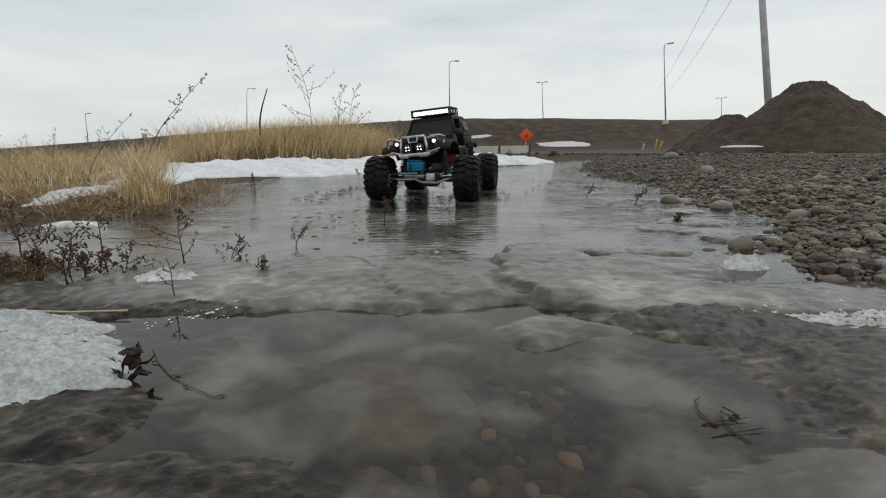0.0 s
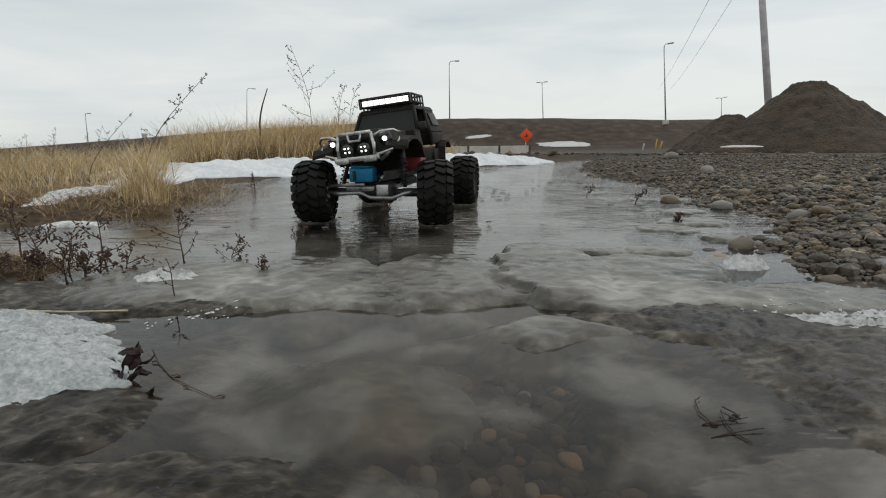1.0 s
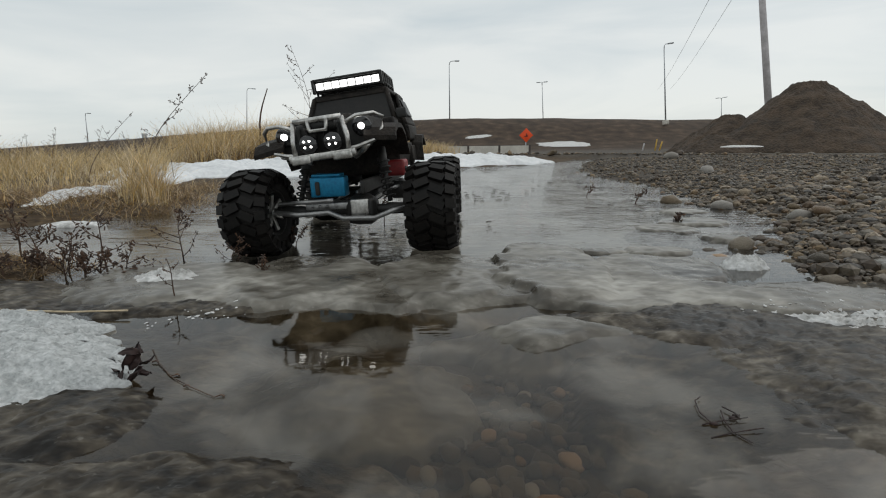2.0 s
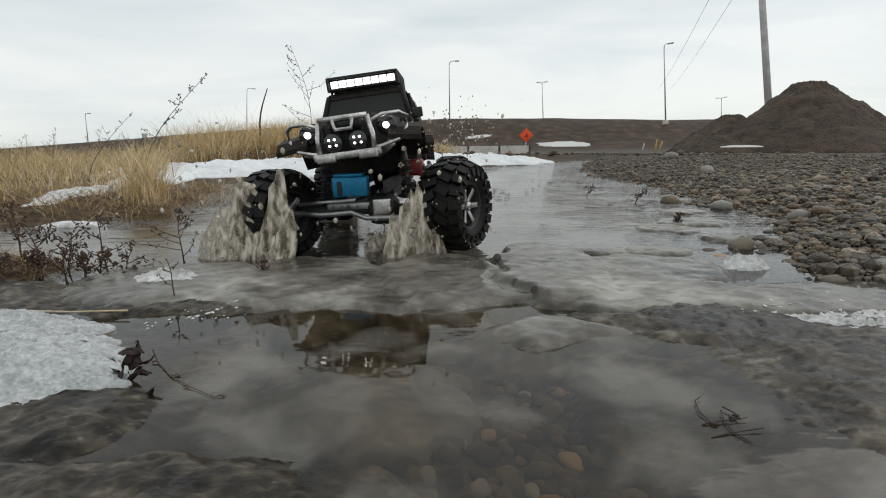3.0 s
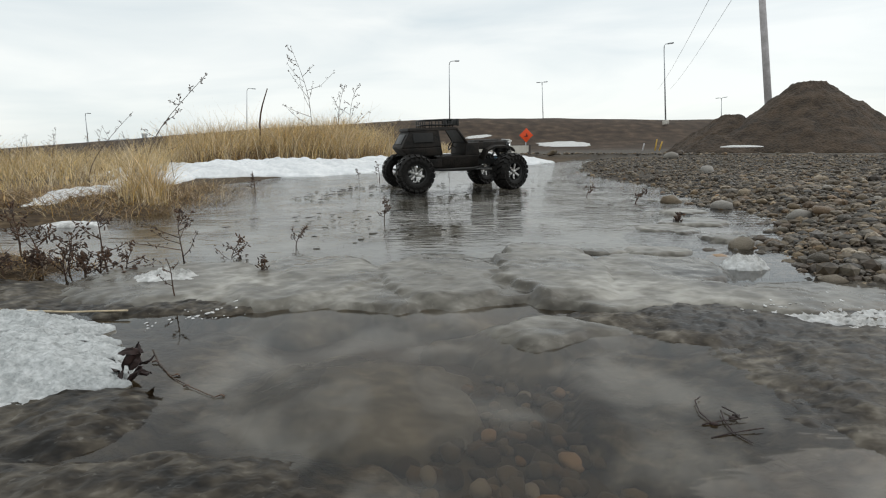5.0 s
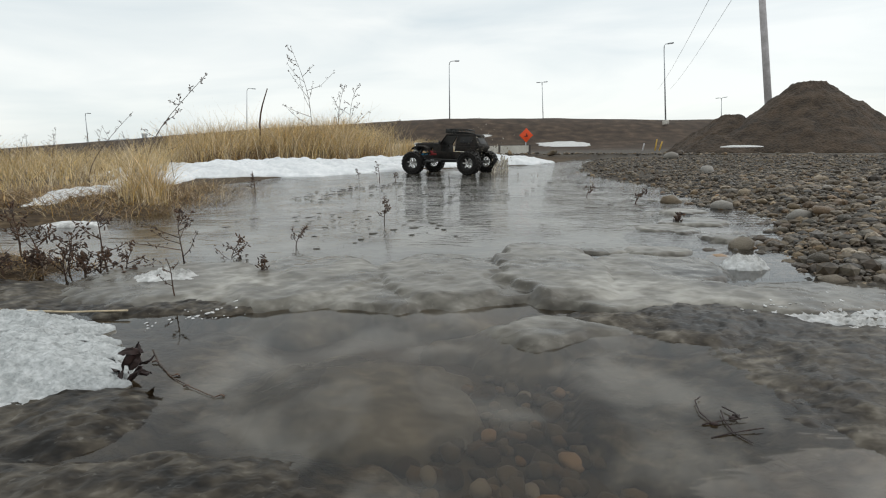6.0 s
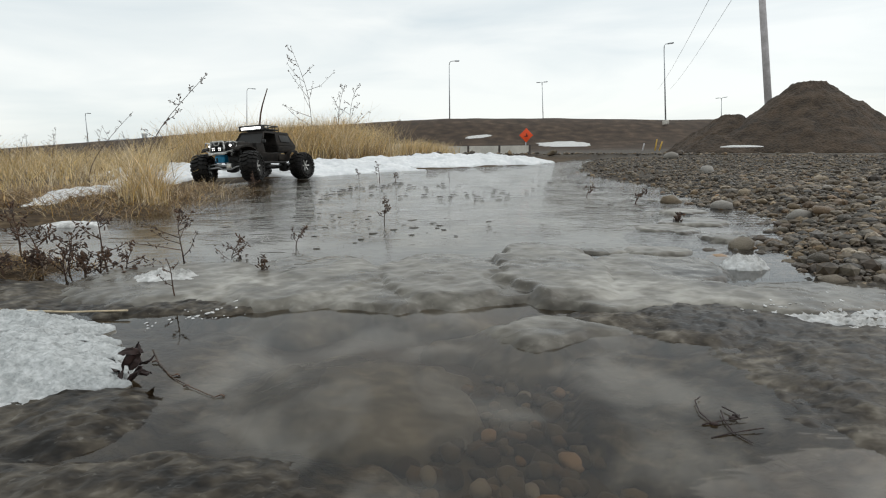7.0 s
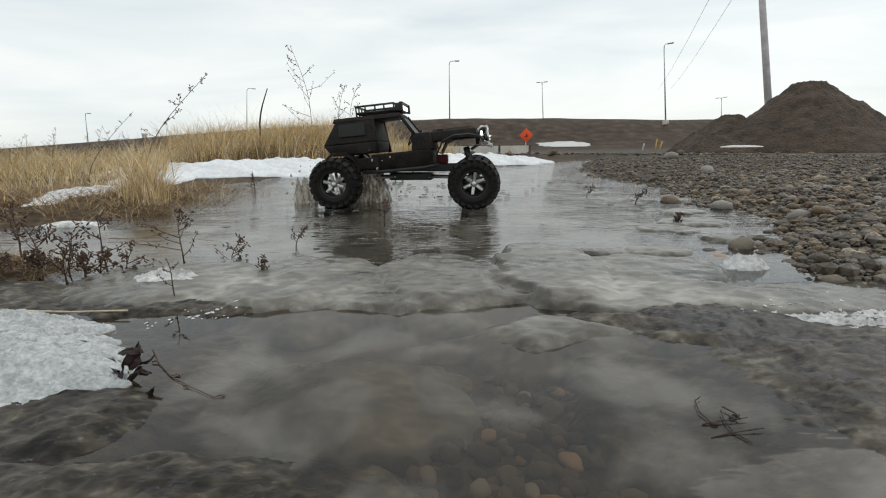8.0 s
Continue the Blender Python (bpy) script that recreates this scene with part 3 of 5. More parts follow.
def utility_pole():
    pole = empty("utility_pole", pose(18.25, 26, -0.1, 0, -11.6, 0))
    bm = bmesh.new()
    tube(bm, [(0, 0, -0.5), (0, 0, 5), (0, 0, 11)], 0.19, 0.14, 14)
    part("shaft", bm, M_WOOD, pole)
    bm = bmesh.new()
    block(bm, -1.2, 1.2, -0.06, 0.06, 10.2, 10.32, 0.01)
    part("crossarm", bm, M_WOOD, pole)
    for x in (-1.0, 0.0, 1.0):
        bm = bmesh.new()
        lathe(bm, [(0, 0.03), (0.05, 0.06), (0.1, 0.04), (0.15, 0.06), (0.2, 0.02)], 10, pose(x, 0, 10.32, 0, -90, 0))
        part("insulator", bm, M_STEEL, pole)
    tagged(pole, "weathered grey wooden utility pole behind the soil pile", "utility pole")


utility_pole()


def cable(a, b, sag, r):
    bm = bmesh.new()
    a, b = Vector(a), Vector(b)
    tube(bm, [a.lerp(b, k / 12) - Vector((0, 0, sag * (1 - (k / 6 - 1) ** 2))) for k in range(13)], r, r, 5)
    tagged(part("power_cable", bm, M_STEEL), "thin grey overhead power cable running into the distance", "cable", "power cables")


cable((13.0, 22.0, 9.0), (36, 80, 9.0), 0.6, 0.012)
cable((14.3, 22.0, 9.0), (38, 80, 9.0), 0.6, 0.012)


def street_lamp(x, y, z, h, lean, arm, label, double=False):
    lamp = empty("street_lamp", pose(x, y, z, 0, lean, 0))
    bm = bmesh.new()
    tube(bm, [(0, 0, -0.3), (0, 0, h * 0.5), (0, 0, h - 0.5)], 0.10, 0.055, 10)
    part("post", bm, M_STEEL, lamp)
    for sgn in ((1, -1) if double else (1,)):
        bm = bmesh.new()
        tube(bm, [(0, 0, h - 0.55), (0.1 * arm * sgn, 0, h - 0.2), (0.4 * arm * sgn, 0, h - 0.03), (arm * sgn, 0, h)], 0.06, 0.045, 8)
        part("arm", bm, M_STEEL, lamp)
        bm = bmesh.new()
        block(bm, min(arm * sgn, (arm + 0.7) * sgn), max(arm * sgn, (arm + 0.7) * sgn), -0.16, 0.16, h - 0.09, h + 0.07, 0.05)
        part("lamp_head", bm, M_STEEL, lamp)
    bm = bmesh.new()
    block(bm, -0.3, 0.3, -0.3, 0.3, -0.4, 0.12, 0.03)
    part("footing", bm, M_CONCRETE, lamp)
    tagged(lamp, label, "street lamp", "street lamps")


LAMP = "tall slim galvanised street lamp on the embankment"
street_lamp(1.25, 72, 3.95, 8.5, 0.0, 0.8, LAMP)
street_lamp(20.4, 95, 3.9, 8.4, -3.8, 0.4, "tall slim street lamp with a double arm", True)
street_lamp(29.26, 62, 3.05, 9.45, -6.6, 0.5, LAMP)
street_lamp(-39.1, 95, 2.9, 9.0, 6.0, 1.0, LAMP)
street_lamp(12.0, 160, 4.0, 5.0, 0, 0.4, LAMP, True)
street_lamp(65.0, 110, 3.4, 7.0, -6, 0.6, LAMP, True)
street_lamp(-72.0, 96, 0.6, 7.0, 4.0, 0.4, LAMP)


def road_sign():
    sign = empty("road_sign", pose(7.15, 40, -0.05, 0, 0, 4))
    bm = bmesh.new()
    block(bm, -0.42, 0.42, -0.012, 0.012, -0.42, 0.42, 0.02, pose(0, -0.05, 1.05, 0, 45, 0))
    part("panel", bm, M_ORANGE, sign, "bright orange diamond panel")
    bm = bmesh.new()
    tube(bm, [(0, 0, -0.6), (0, 0, 0.9)], 0.04, 0.04, 8)
    part("post", bm, M_STEEL, sign)
    bm = bmesh.new()
    block(bm, -0.16, 0.14, -0.074, -0.066, 0.93, 0.99, 0.0)
    block(bm, -0.02, 0.04, -0.074, -0.066, 1.0, 1.2, 0.0, pose(0, 0, 0, 0, 0, 0))
    block(bm, 0.06, 0.16, -0.074, -0.066, 1.03, 1.09, 0.0)
    part("symbol", bm, M_BLACK, sign, "black work symbol")
    tagged(sign, "orange diamond roadwork warning sign on a post", "road sign")


road_sign()


def barrier():
    wall = empty("concrete_barrier", pose(0, 26, -0.33))
    x = -0.95
    for w in (2.35, 1.6, 1.55):
        bm = bmesh.new()
        hexa(bm, (0.5, -0.12, 0.12, 0.0), (0.5, -0.08, 0.08, 0.48), 0.0)
        for v in bm.verts:
            v.co.x = x + (v.co.x + 0.5) * w
        part("panel", bm, M_CONCRETE, wall, smooth=False)
        x += w
        bm = bmesh.new()
        block(bm, x, x + 0.12, -0.1, 0.1, -0.2, 0.52, 0.01)
        part("post", bm, M_DARKWOOD, wall, "dark timber post", smooth=False)
        x += 0.12
    tagged(wall, "low pale concrete barrier with dark posts across the track", "barrier")


barrier()


def marker_post(x, y, h, lean, label, mat):
    bm = bmesh.new()
    tube(bm, [(0, 0, -0.2), (0, 0, h)], 0.05, 0.045, 8)
    ob = part("marker_post", bm, mat)
    ob.matrix_basis = pose(x, y, ground_z(x, y), 0, lean, 0)
    tagged(ob, label, "marker post", "marker posts")


marker_post(14.55, 32, 0.75, 6, "yellow painted marker post on the gravel lot", M_YELLOW)
marker_post(14.85, 32, 0.6, 14, "yellow painted marker post on the gravel lot", M_YELLOW)
marker_post(13.7, 32, 0.5, 10, "short weathered timber stake on the gravel lot", M_WOOD)


def guard_rail():
    rail = empty("guard_rail", pose(0, 0, 0))
    a, b = Vector((-80.4, 85, 0.35)), Vector((-53, 80, 1.95))
    bm = bmesh.new()
    for dz in (0.0, 0.16):
        tube(bm, [a + Vector((0, 0, dz)), a.lerp(b, 0.5) + Vector((0, 0, dz - 0.1)), b + Vector((0, 0, dz))], 0.07, 0.07, 6)
    part("beam", bm, M_STEEL, rail)
    for k in range(9):
        p = a.lerp(b, k / 8)
        bm = bmesh.new()
        block(bm, p.x - 0.07, p.x + 0.07, p.y, p.y + 0.14, p.z - 1.4, p.z + 0.2, 0.01)
        part("post", bm, M_STEEL, rail)
    tagged(rail, "pale steel guard rail along the embankment road", "guard rail")


guard_rail()


def small_sign():
    sign = empty("small_sign", pose(-51.5, 82, 1.2))
    bm = bmesh.new()
    block(bm, -0.45, 0.45, -0.03, 0.03, 0.8, 1.8, 0.02)
    part("plate", bm, M_STEEL, sign)
    bm = bmesh.new()
    tube(bm, [(0, 0, -0.6), (0, 0, 0.85)], 0.06, 0.06, 6)
    part("post", bm, M_STEEL, sign)
    tagged(sign, "small grey sign plate seen from behind by the road", "road sign")


small_sign()


# ---- stones ----
def stone_mesh(name, seed, mat, flat=0.62, sub=2):
    bm = bmesh.new()
    bmesh.ops.create_icosphere(bm, subdivisions=sub, radius=1)
    for v in bm.verts:
        d = v.co.normalized()
        k = 1 + 0.22 * noise.noise(d * 1.3 + Vector((seed * 5.1, 0, 0))) + 0.10 * noise.noise(d * 3.1 + Vector((0, seed * 2.3, 0)))
        v.co = Vector((d.x * 1.15, d.y * 0.9, d.z * flat)) * k
    me = bpy.data.meshes.new(name)
    bm.to_mesh(me)
    bm.free()
    for p in me.polygons:
        p.use_smooth = True
    me.materials.append(mat)
    return me


rnd = random.Random(11)
STONES = [stone_mesh("stone", k, M_STONE, 0.5 + 0.06 * k, 1 if k % 2 else 2) for k in range(6)]
OCHRES = [stone_mesh("stone", 10 + k, M_OCHRE, 0.6) for k in range(2)]
PALES = [stone_mesh("stone", 20 + k, M_PALE, 0.65) for k in range(2)]


def put_stone(me, x, y, r, sink=0.25, base=None, label="", parent=None):
    ob = new("stone", me)
    z = ground_z(x, y) if base is None else base
    ob.matrix_basis = pose(x, y, z + r * (0.5 - sink), rnd.uniform(-18, 18), rnd.uniform(-18, 18), rnd.uniform(0, 360)) @ Matrix.Diagonal((r, r, r, 1))
    ob.parent = parent
    if label:
        tagged(ob, label, "stone", "gravel stones")
    return ob


def build_gravel():
    bank = tagged(empty("gravel_bank", pose(0, 0, 0)), "bank of mixed wet grey and brown gravel", "gravel")
    # single stones of the near bank
    for k in range(300):
        for _ in range(60):
            y = 0.425 + 0.95 * rnd.random() ** 1.3
            x = line(RIGHT_SHORE, y) + 0.55 * rnd.random() - 0.01
            if x < 0.36 + y * 0.92:
                break
        r = min(0.011, max(0.003, 0.0050 * math.exp(rnd.gauss(0, 0.5))))
        pick = rnd.random()
        put_stone(rnd.choice(OCHRES if pick < 0.05 else PALES if pick < 0.10 else STONES), x, y, r, rnd.uniform(-0.2, 0.3), parent=bank)
    # everything beyond, and the grit between, as one mesh
    base = []
    for k in range(5):
        bm = bmesh.new()
        bmesh.ops.create_icosphere(bm, subdivisions=1, radius=1)
        bm.verts.ensure_lookup_table()
        base.append(([(v.co * (1 + 0.3 * noise.noise(v.co * 1.4 + Vector((k * 3.3, 0, 0))))) for v in bm.verts], [[v.index for v in f.verts] for f in bm.faces]))
        bm.free()
    verts, faces = [], []

    def drop(x, y, r):
        vs, fs = rnd.choice(base)
        a = rnd.uniform(0, 6.3)
        c, s = math.cos(a), math.sin(a)
        fl, o, z = rnd.uniform(0.5, 0.95), len(verts), ground_z(x, y) + r * rnd.uniform(0.05, 0.7)
        verts.extend((x + r * (c * v.x * 1.2 - s * v.y * 0.9), y + r * (s * v.x * 1.2 + c * v.y * 0.9), z + r * v.z * fl) for v in vs)
        faces.extend([i + o for i in f] for f in fs)

    # grit, mixed pebbles, then the finer gravel that covers the lot
    for k in range(7000):
        y = 0.44 + 1.5 * rnd.random() ** 1.3
        x = line(RIGHT_SHORE, y) + (1.0 + 0.3 * y) * rnd.random() ** 1.2 - 0.015
        drop(x, y, rnd.uniform(0.0014, 0.0038))
    for k in range(13000):
        y = 0.42 + 1.3 * rnd.random() ** 1.25
        x = line(RIGHT_SHORE, y) + (0.35 + 0.75 * y) * rnd.random() ** 1.1 - 0.01
        drop(x, y, min(0.010, max(0.0020, 0.0036 * math.exp(rnd.gauss(0, 0.5)))))
    for k in range(32000):
        y = 1.0 + 3.7 * rnd.random() ** 1.25
        x = line(RIGHT_SHORE, y) + (0.6 + 0.95 * y) * rnd.random() - 0.04 - 0.06 * rnd.random() ** 4
        drop(x, y, min(0.013, max(0.0020, 0.0033 * math.exp(rnd.gauss(0, 0.5)))))
    for k in range(9000):
        y = 4.6 + 13 * rnd.random() ** 1.6
        x = -0.5 + (1.25 * y) * rnd.random() ** 0.9 - 0.05 * y
        drop(x, y, min(0.04, max(0.004, 0.0085 * math.exp(rnd.gauss(0, 0.5)))))
    me = bpy.data.meshes.new("loose_gravel")
    me.from_pydata(verts, [], faces)
    me.materials.append(M_STONE_I)
    tagged(new("loose_gravel", me), "loose grey and brown gravel spread over the lot", "gravel", kind="stuff")
    # larger stones that stand out
    for me, x, y, r, label in ((PALES[0], 0.63, 0.80, 0.018, "pale rounded stone on the gravel bank"), (STONES[0], 0.655, 0.78, 0.020, "large grey rounded stone on the gravel bank"),
                               (OCHRES[0], 0.585, 0.57, 0.017, "ochre stone resting against the ice"), (STONES[2], 0.352, 0.585, 0.013, "dark grey stone at the water edge"),
                               (OCHRES[1], 0.345, 0.555, 0.015, "rust brown stone at the water edge"), (STONES[4], 0.40, 0.60, 0.017, "brown grey stone at the water edge"),
                               (PALES[1], 0.60, 0.98, 0.020, "flat pale stone at the water edge"), (STONES[3], 0.55, 1.10, 0.026, "smooth wet brown stone at the water edge"),
                               (PALES[0], 1.62, 3.3, 0.05, "pale angular stone on the gravel lot"), (STONES[1], 0.83, 0.73, 0.022, "dark grey cobble on the gravel bank"),
                               (PALES[1], 1.0, 1.75, 0.026, "flat pale stone on the gravel lot")):
        put_stone(me, x, y, r, 0.1, label=label)


build_gravel()


def bed_pebbles():
    bed = tagged(empty("pebble_bed", pose(0, 0, 0)), "rounded brown pebbles under clear shallow water", "pebbles")
    for k in range(290):
        a, q = rnd.uniform(0, 6.283), rnd.random() ** 0.55
        x, y = 0.045 + 0.095 * q * math.cos(a), 0.20 + 0.085 * q * math.sin(a)
        pick = rnd.random()
        r = rnd.uniform(0.003, 0.0068)
        put_stone(rnd.choice(OCHRES if pick < 0.04 else PALES if pick < 0.09 else STONES), x, y, r, 0.2, -0.019, parent=bed)
    put_stone(OCHRES[0], 0.042, 0.158, 0.010, 0.0, -0.014, "ochre pebble under the water by the ice")
    put_stone(PALES[0], 0.015, 0.173, 0.0052, 0.0, -0.013, "pale pebble under shallow water")
    put_stone(PALES[1], -0.008, 0.182, 0.0045, 0.0, -0.013, "pale pebble under shallow water")


bed_pebbles()


# ---- grass and weeds ----
def blades(label, count, where, height, width, lean=0.35, seed=1, mat=None):
    """A stand of dry grass as one mesh of bent, tapering blades."""
    r = random.Random(seed)
    verts, faces = [], []
    for k in range(count):
        x, y = where(r)
        z = ground_z(x, y) - 0.01
        h = height * r.uniform(0.45, 1.15) * (1 + 0.35 * fbm(x * 2.2, y * 2.2, seed))
        a, b = r.uniform(0, 6.283), r.gauss(0, lean)
        bx, by = r.gauss(0.12, lean) * h, b * h
        w = width * r.uniform(0.6, 1.3)
        dx, dy = w * math.cos(a), w * math.sin(a)
        o = len(verts)
        for i in range(4):
            f = i / 3
            px, py, pz = x + bx * f * f, y + by * f * f, z + h * f * (1 - 0.12 * f)
            ww = (1 - 0.85 * f)
            verts.append((px - dx * ww, py - dy * ww, pz))
            verts.append((px + dx * ww, py + dy * ww, pz))
        for i in range(3):
            q = o + 2 * i
            faces.append((q, q + 1, q + 3, q + 2))
    me = bpy.data.meshes.new("dry_grass")
    me.from_pydata(verts, [], faces)
    me.materials.append(mat or M_STRAW)
    return tagged(new("dry_grass", me), label, "grass", kind="stuff")


def tufted(x0, x1, y0, y1, tufts, size, seed):
    rr = random.Random(seed)
    spots = [(rr.uniform(x0, x1), rr.uniform(y0, y1), size * rr.uniform(0.5, 1.3)) for _ in range(tufts)]

    def pick(r):
        cx, cy, s = r.choice(spots)
        return r.gauss(cx, s), r.gauss(cy, s)
    return pick


def left_field(r):
    y = 2.0 + 4.0 * r.random() ** 1.3
    return -0.50 * y - 0.20 - (0.95 * y) * r.random(), y


blades("tall dry straw-coloured grass behind the snow bank", 17000, tufted(-2.1, -0.62, 3.55, 4.4, 40, 0.12, 3), 0.31, 0.0024, 0.34, 1)
blades("brown thatch at the foot of the tall grass", 5000, tufted(-1.9, -0.62, 3.45, 4.2, 40, 0.10, 23), 0.13, 0.0028, 0.6, 21, M_MAT)
blades("sparse tall dry stalks above the grass", 320, tufted(-2.2, -0.62, 3.6, 4.5, 30, 0.15, 13), 0.46, 0.0018, 0.3, 11)
blades("low dry straw grass by the track", 4200, tufted(-0.75, -0.12, 5.6, 6.6, 14, 0.16, 5), 0.22, 0.0038, 0.3, 2)
blades("dry straw grass covering the bank", 15000, left_field, 0.17, 0.0015, 0.4, 3)
blades("brown thatch under the dry straw grass", 2500, left_field, 0.075, 0.0016, 0.8, 31, M_MAT)
blades("tuft of dry grass at the water edge", 600, tufted(-0.80, -0.60, 1.12, 1.28, 4, 0.03, 7), 0.15, 0.0009, 0.40, 4)
blades("dry straw grass field stretching along the embankment", 5200, lambda r: (-3.0 - 16 * r.random(), 6 + 12 * r.random() ** 1.3), 0.20, 0.007, 0.3, 5)
blades("thin dry grass at the snow edge", 900, lambda r: (-1.0 - 0.9 * r.random(), 1.25 + 0.45 * r.random()), 0.12, 0.0009, 0.45, 12)
blades("matted brown grass round the dead weeds", 1700, lambda r: (-0.36 - 0.26 * r.random(), 0.47 + 0.12 * r.random()), 0.028, 0.0006, 1.2, 9, M_MAT)
blades("matted brown dead grass lying on the bank", 6500, lambda r: (-0.56 - 0.62 * r.random(), 0.90 + 0.80 * r.random()), 0.040, 0.0010, 1.1, 6, M_MAT)
blades("bleached straw scattered over the matted bank", 500, lambda r: (-0.58 - 0.7 * r.random(), 0.86 + 0.85 * r.random()), 0.06, 0.0008, 1.0, 36)


def weed(label, x, y, h, lean=(0.0, 0.0), side=6, reach=0.35, r0=0.0016, seeds=0.004, seed=1, curl=0.12, mat=None, z=None, start=0.3):
    """A dead weed: a bent stem, side twigs and dry seed heads."""
    rr = random.Random(seed)
    root = empty("dead_weed", pose(x, y, (max(ground_z(x, y), -0.02) if z is None else z) - 0.004))
    stem = [Vector((lean[0] * h * f * f + curl * h * 0.3 * math.sin(5 * f + seed) * f, lean[1] * h * f * f + curl * h * 0.3 * math.cos(4 * f + seed) * f, h * f)) for f in (k / 9 for k in range(10))]
    bm = bmesh.new()
    tube(bm, stem, r0, r0 * 0.35, 5)
    part("stem", bm, mat or M_STALK, root)
    tips = [stem[-1]]
    bm = bmesh.new()
    for k in range(side):
        f = start + (0.97 - start) * (k + rr.random()) / side
        i = min(8, int(f * 9))
        p = stem[i].lerp(stem[i + 1], f * 9 - i)
        a, ln = rr.uniform(0, 6.283), h * reach * (1.15 - f) * rr.uniform(0.6, 1.3)
        d = Vector((math.cos(a), 0.6 * math.sin(a), rr.uniform(0.3, 1.0))).normalized() * ln
        q = p + d * 0.5 + Vector((0, 0, -0.06 * ln))
        e = p + d + Vector((0, 0, rr.uniform(-0.15, 0.25) * ln))
        tube(bm, [p, q, e], r0 * 0.55, r0 * 0.25, 4)
        tips += [e, p.lerp(e, 0.7), q]
    tagged(part("twig", bm, mat or M_STALK, root), kind="stuff")
    if seeds:
        bm = bmesh.new()
        for t in tips:
            for _ in range(3):
                s = seeds * rr.uniform(0.35, 0.85)
                o = t + Vector((rr.gauss(0, s), rr.gauss(0, s), rr.gauss(0, s)))
                bmesh.ops.create_icosphere(bm, subdivisions=1, radius=s, matrix=Matrix.Translation(o) @ pose(0, 0, 0, rr.uniform(0, 180), rr.uniform(0, 180), 0) @ Matrix.Diagonal((1.2, 0.42, 0.32, 1)))
        tagged(part("seed_head", bm, mat or M_STALK, root), kind="stuff")
    tagged(root, label, "weed", "dead weeds")


BROWN = "brown dead weed with curled seed heads at the puddle edge"
weed(BROWN, -0.335, 0.575, 0.085, (0.05, 0), 9, 0.75, 0.0011, 0.0032, 1)
weed(BROWN, -0.275, 0.575, 0.045, (0.3, 0), 8, 0.9, 0.0009, 0.0032, 2)
weed(BROWN, -0.40, 0.53, 0.075, (-0.1, 0), 6, 0.6, 0.0012, 0.0036, 3)
weed(BROWN, -0.43, 0.51, 0.05, (0.2, 0), 7, 0.9, 0.0011, 0.0036, 4)
weed(BROWN, -0.47, 0.52, 0.055, (-0.2, 0), 7, 0.8, 0.0011, 0.0036, 5)
weed(BROWN, -0.51, 0.54, 0.07, (0.1, 0), 7, 0.8, 0.0012, 0.0036, 6)
weed(BROWN, -0.36, 0.50, 0.05, (0.3, 0), 9, 0.8, 0.001, 0.003, 7)
for k in range(8):
    weed("tangled brown dead weed at the puddle edge", -0.36 - 0.022 * k + rnd.uniform(-0.02, 0.02), 0.490 + rnd.uniform(-0.02, 0.03), 0.022 + 0.02 * rnd.random(), (rnd.uniform(-0.5, 0.5), 0), 8, 1.1, 0.0011, 0.0036, 50 + k)
weed("short dead weed standing in the ice", -0.195, 0.475, 0.022, (0.2, 0), 6, 0.6, 0.0009, 0.0026, 8, z=0.004)
weed("short dead weed standing in the water", -0.21, 0.64, 0.035, (0.5, 0), 5, 0.7, 0.0009, 0.003, 9, z=-0.003)
weed("bent dead stalk frozen into the ice", -0.245, 0.40, 0.045, (-0.1, 0), 3, 0.5, 0.0008, 0.0016, 10, z=0.0)
weed("thin reddish dead weed standing in the puddle", -0.108, 0.84, 0.052, (0.05, 0), 9, 0.3, 0.0011, 0.003, 11, z=-0.003)
weed("dead weed by the snow bank", -0.66, 1.62, 0.075, (0.05, 0), 10, 0.4, 0.0016, 0.004, 12)
weed("small dead weed at the gravel edge", 0.46, 1.09, 0.03, (0.6, 0), 5, 0.8, 0.0016, 0.004, 13, z=0.0)
weed("small dead weed at the gravel edge", 0.414, 0.80, 0.018, (0.2, 0), 5, 0.8, 0.0012, 0.005, 14, z=0.0)
weed("small dead weed standing in the water", 0.39, 1.24, 0.03, (0.4, 0), 4, 0.8, 0.0012, 0.004, 15, z=0.0)
SPRIG = "small dead sprig standing in the far water"
weed(SPRIG, -0.272, 2.016, 0.085, (-0.15, 0), 6, 0.35, 0.0016, 0.004, 61, z=-0.004)
weed(SPRIG, -0.195, 1.935, 0.040, (0.1, 0), 6, 0.5, 0.0014, 0.004, 62, z=-0.004)
weed(SPRIG, -0.386, 2.15, 0.045, (-0.2, 0), 5, 0.5, 0.0014, 0.004, 63, z=-0.004)
weed(SPRIG, 0.03, 1.96, 0.035, (0.0, 0), 2, 0.4, 0.0012, 0.002, 64, z=-0.004)
weed("tall leaning dead thistle stem with seed heads", -0.97, 1.52, 0.36, (0.62, 0), 7, 0.22, 0.0018, 0.006, 16, start=0.45)
weed("tall leaning dead stem with few seed heads", -1.22, 1.6, 0.25, (0.75, 0), 5, 0.2, 0.0014, 0.003, 17, start=0.5)
weed("tall bare branched weed above the grass", -1.12, 4.1, 0.92, (-0.10, 0), 11, 0.42, 0.0038, 0.010, 18, start=0.3)
weed("tall bare branched weed above the grass", -0.95, 4.2, 0.62, (0.22, 0), 8, 0.5, 0.0034, 0.010, 19, start=0.3)
weed("tall bare branched weed above the grass", -0.85, 4.3, 0.64, (0.18, 0), 10, 0.45, 0.0034, 0.010, 20, start=0.3)
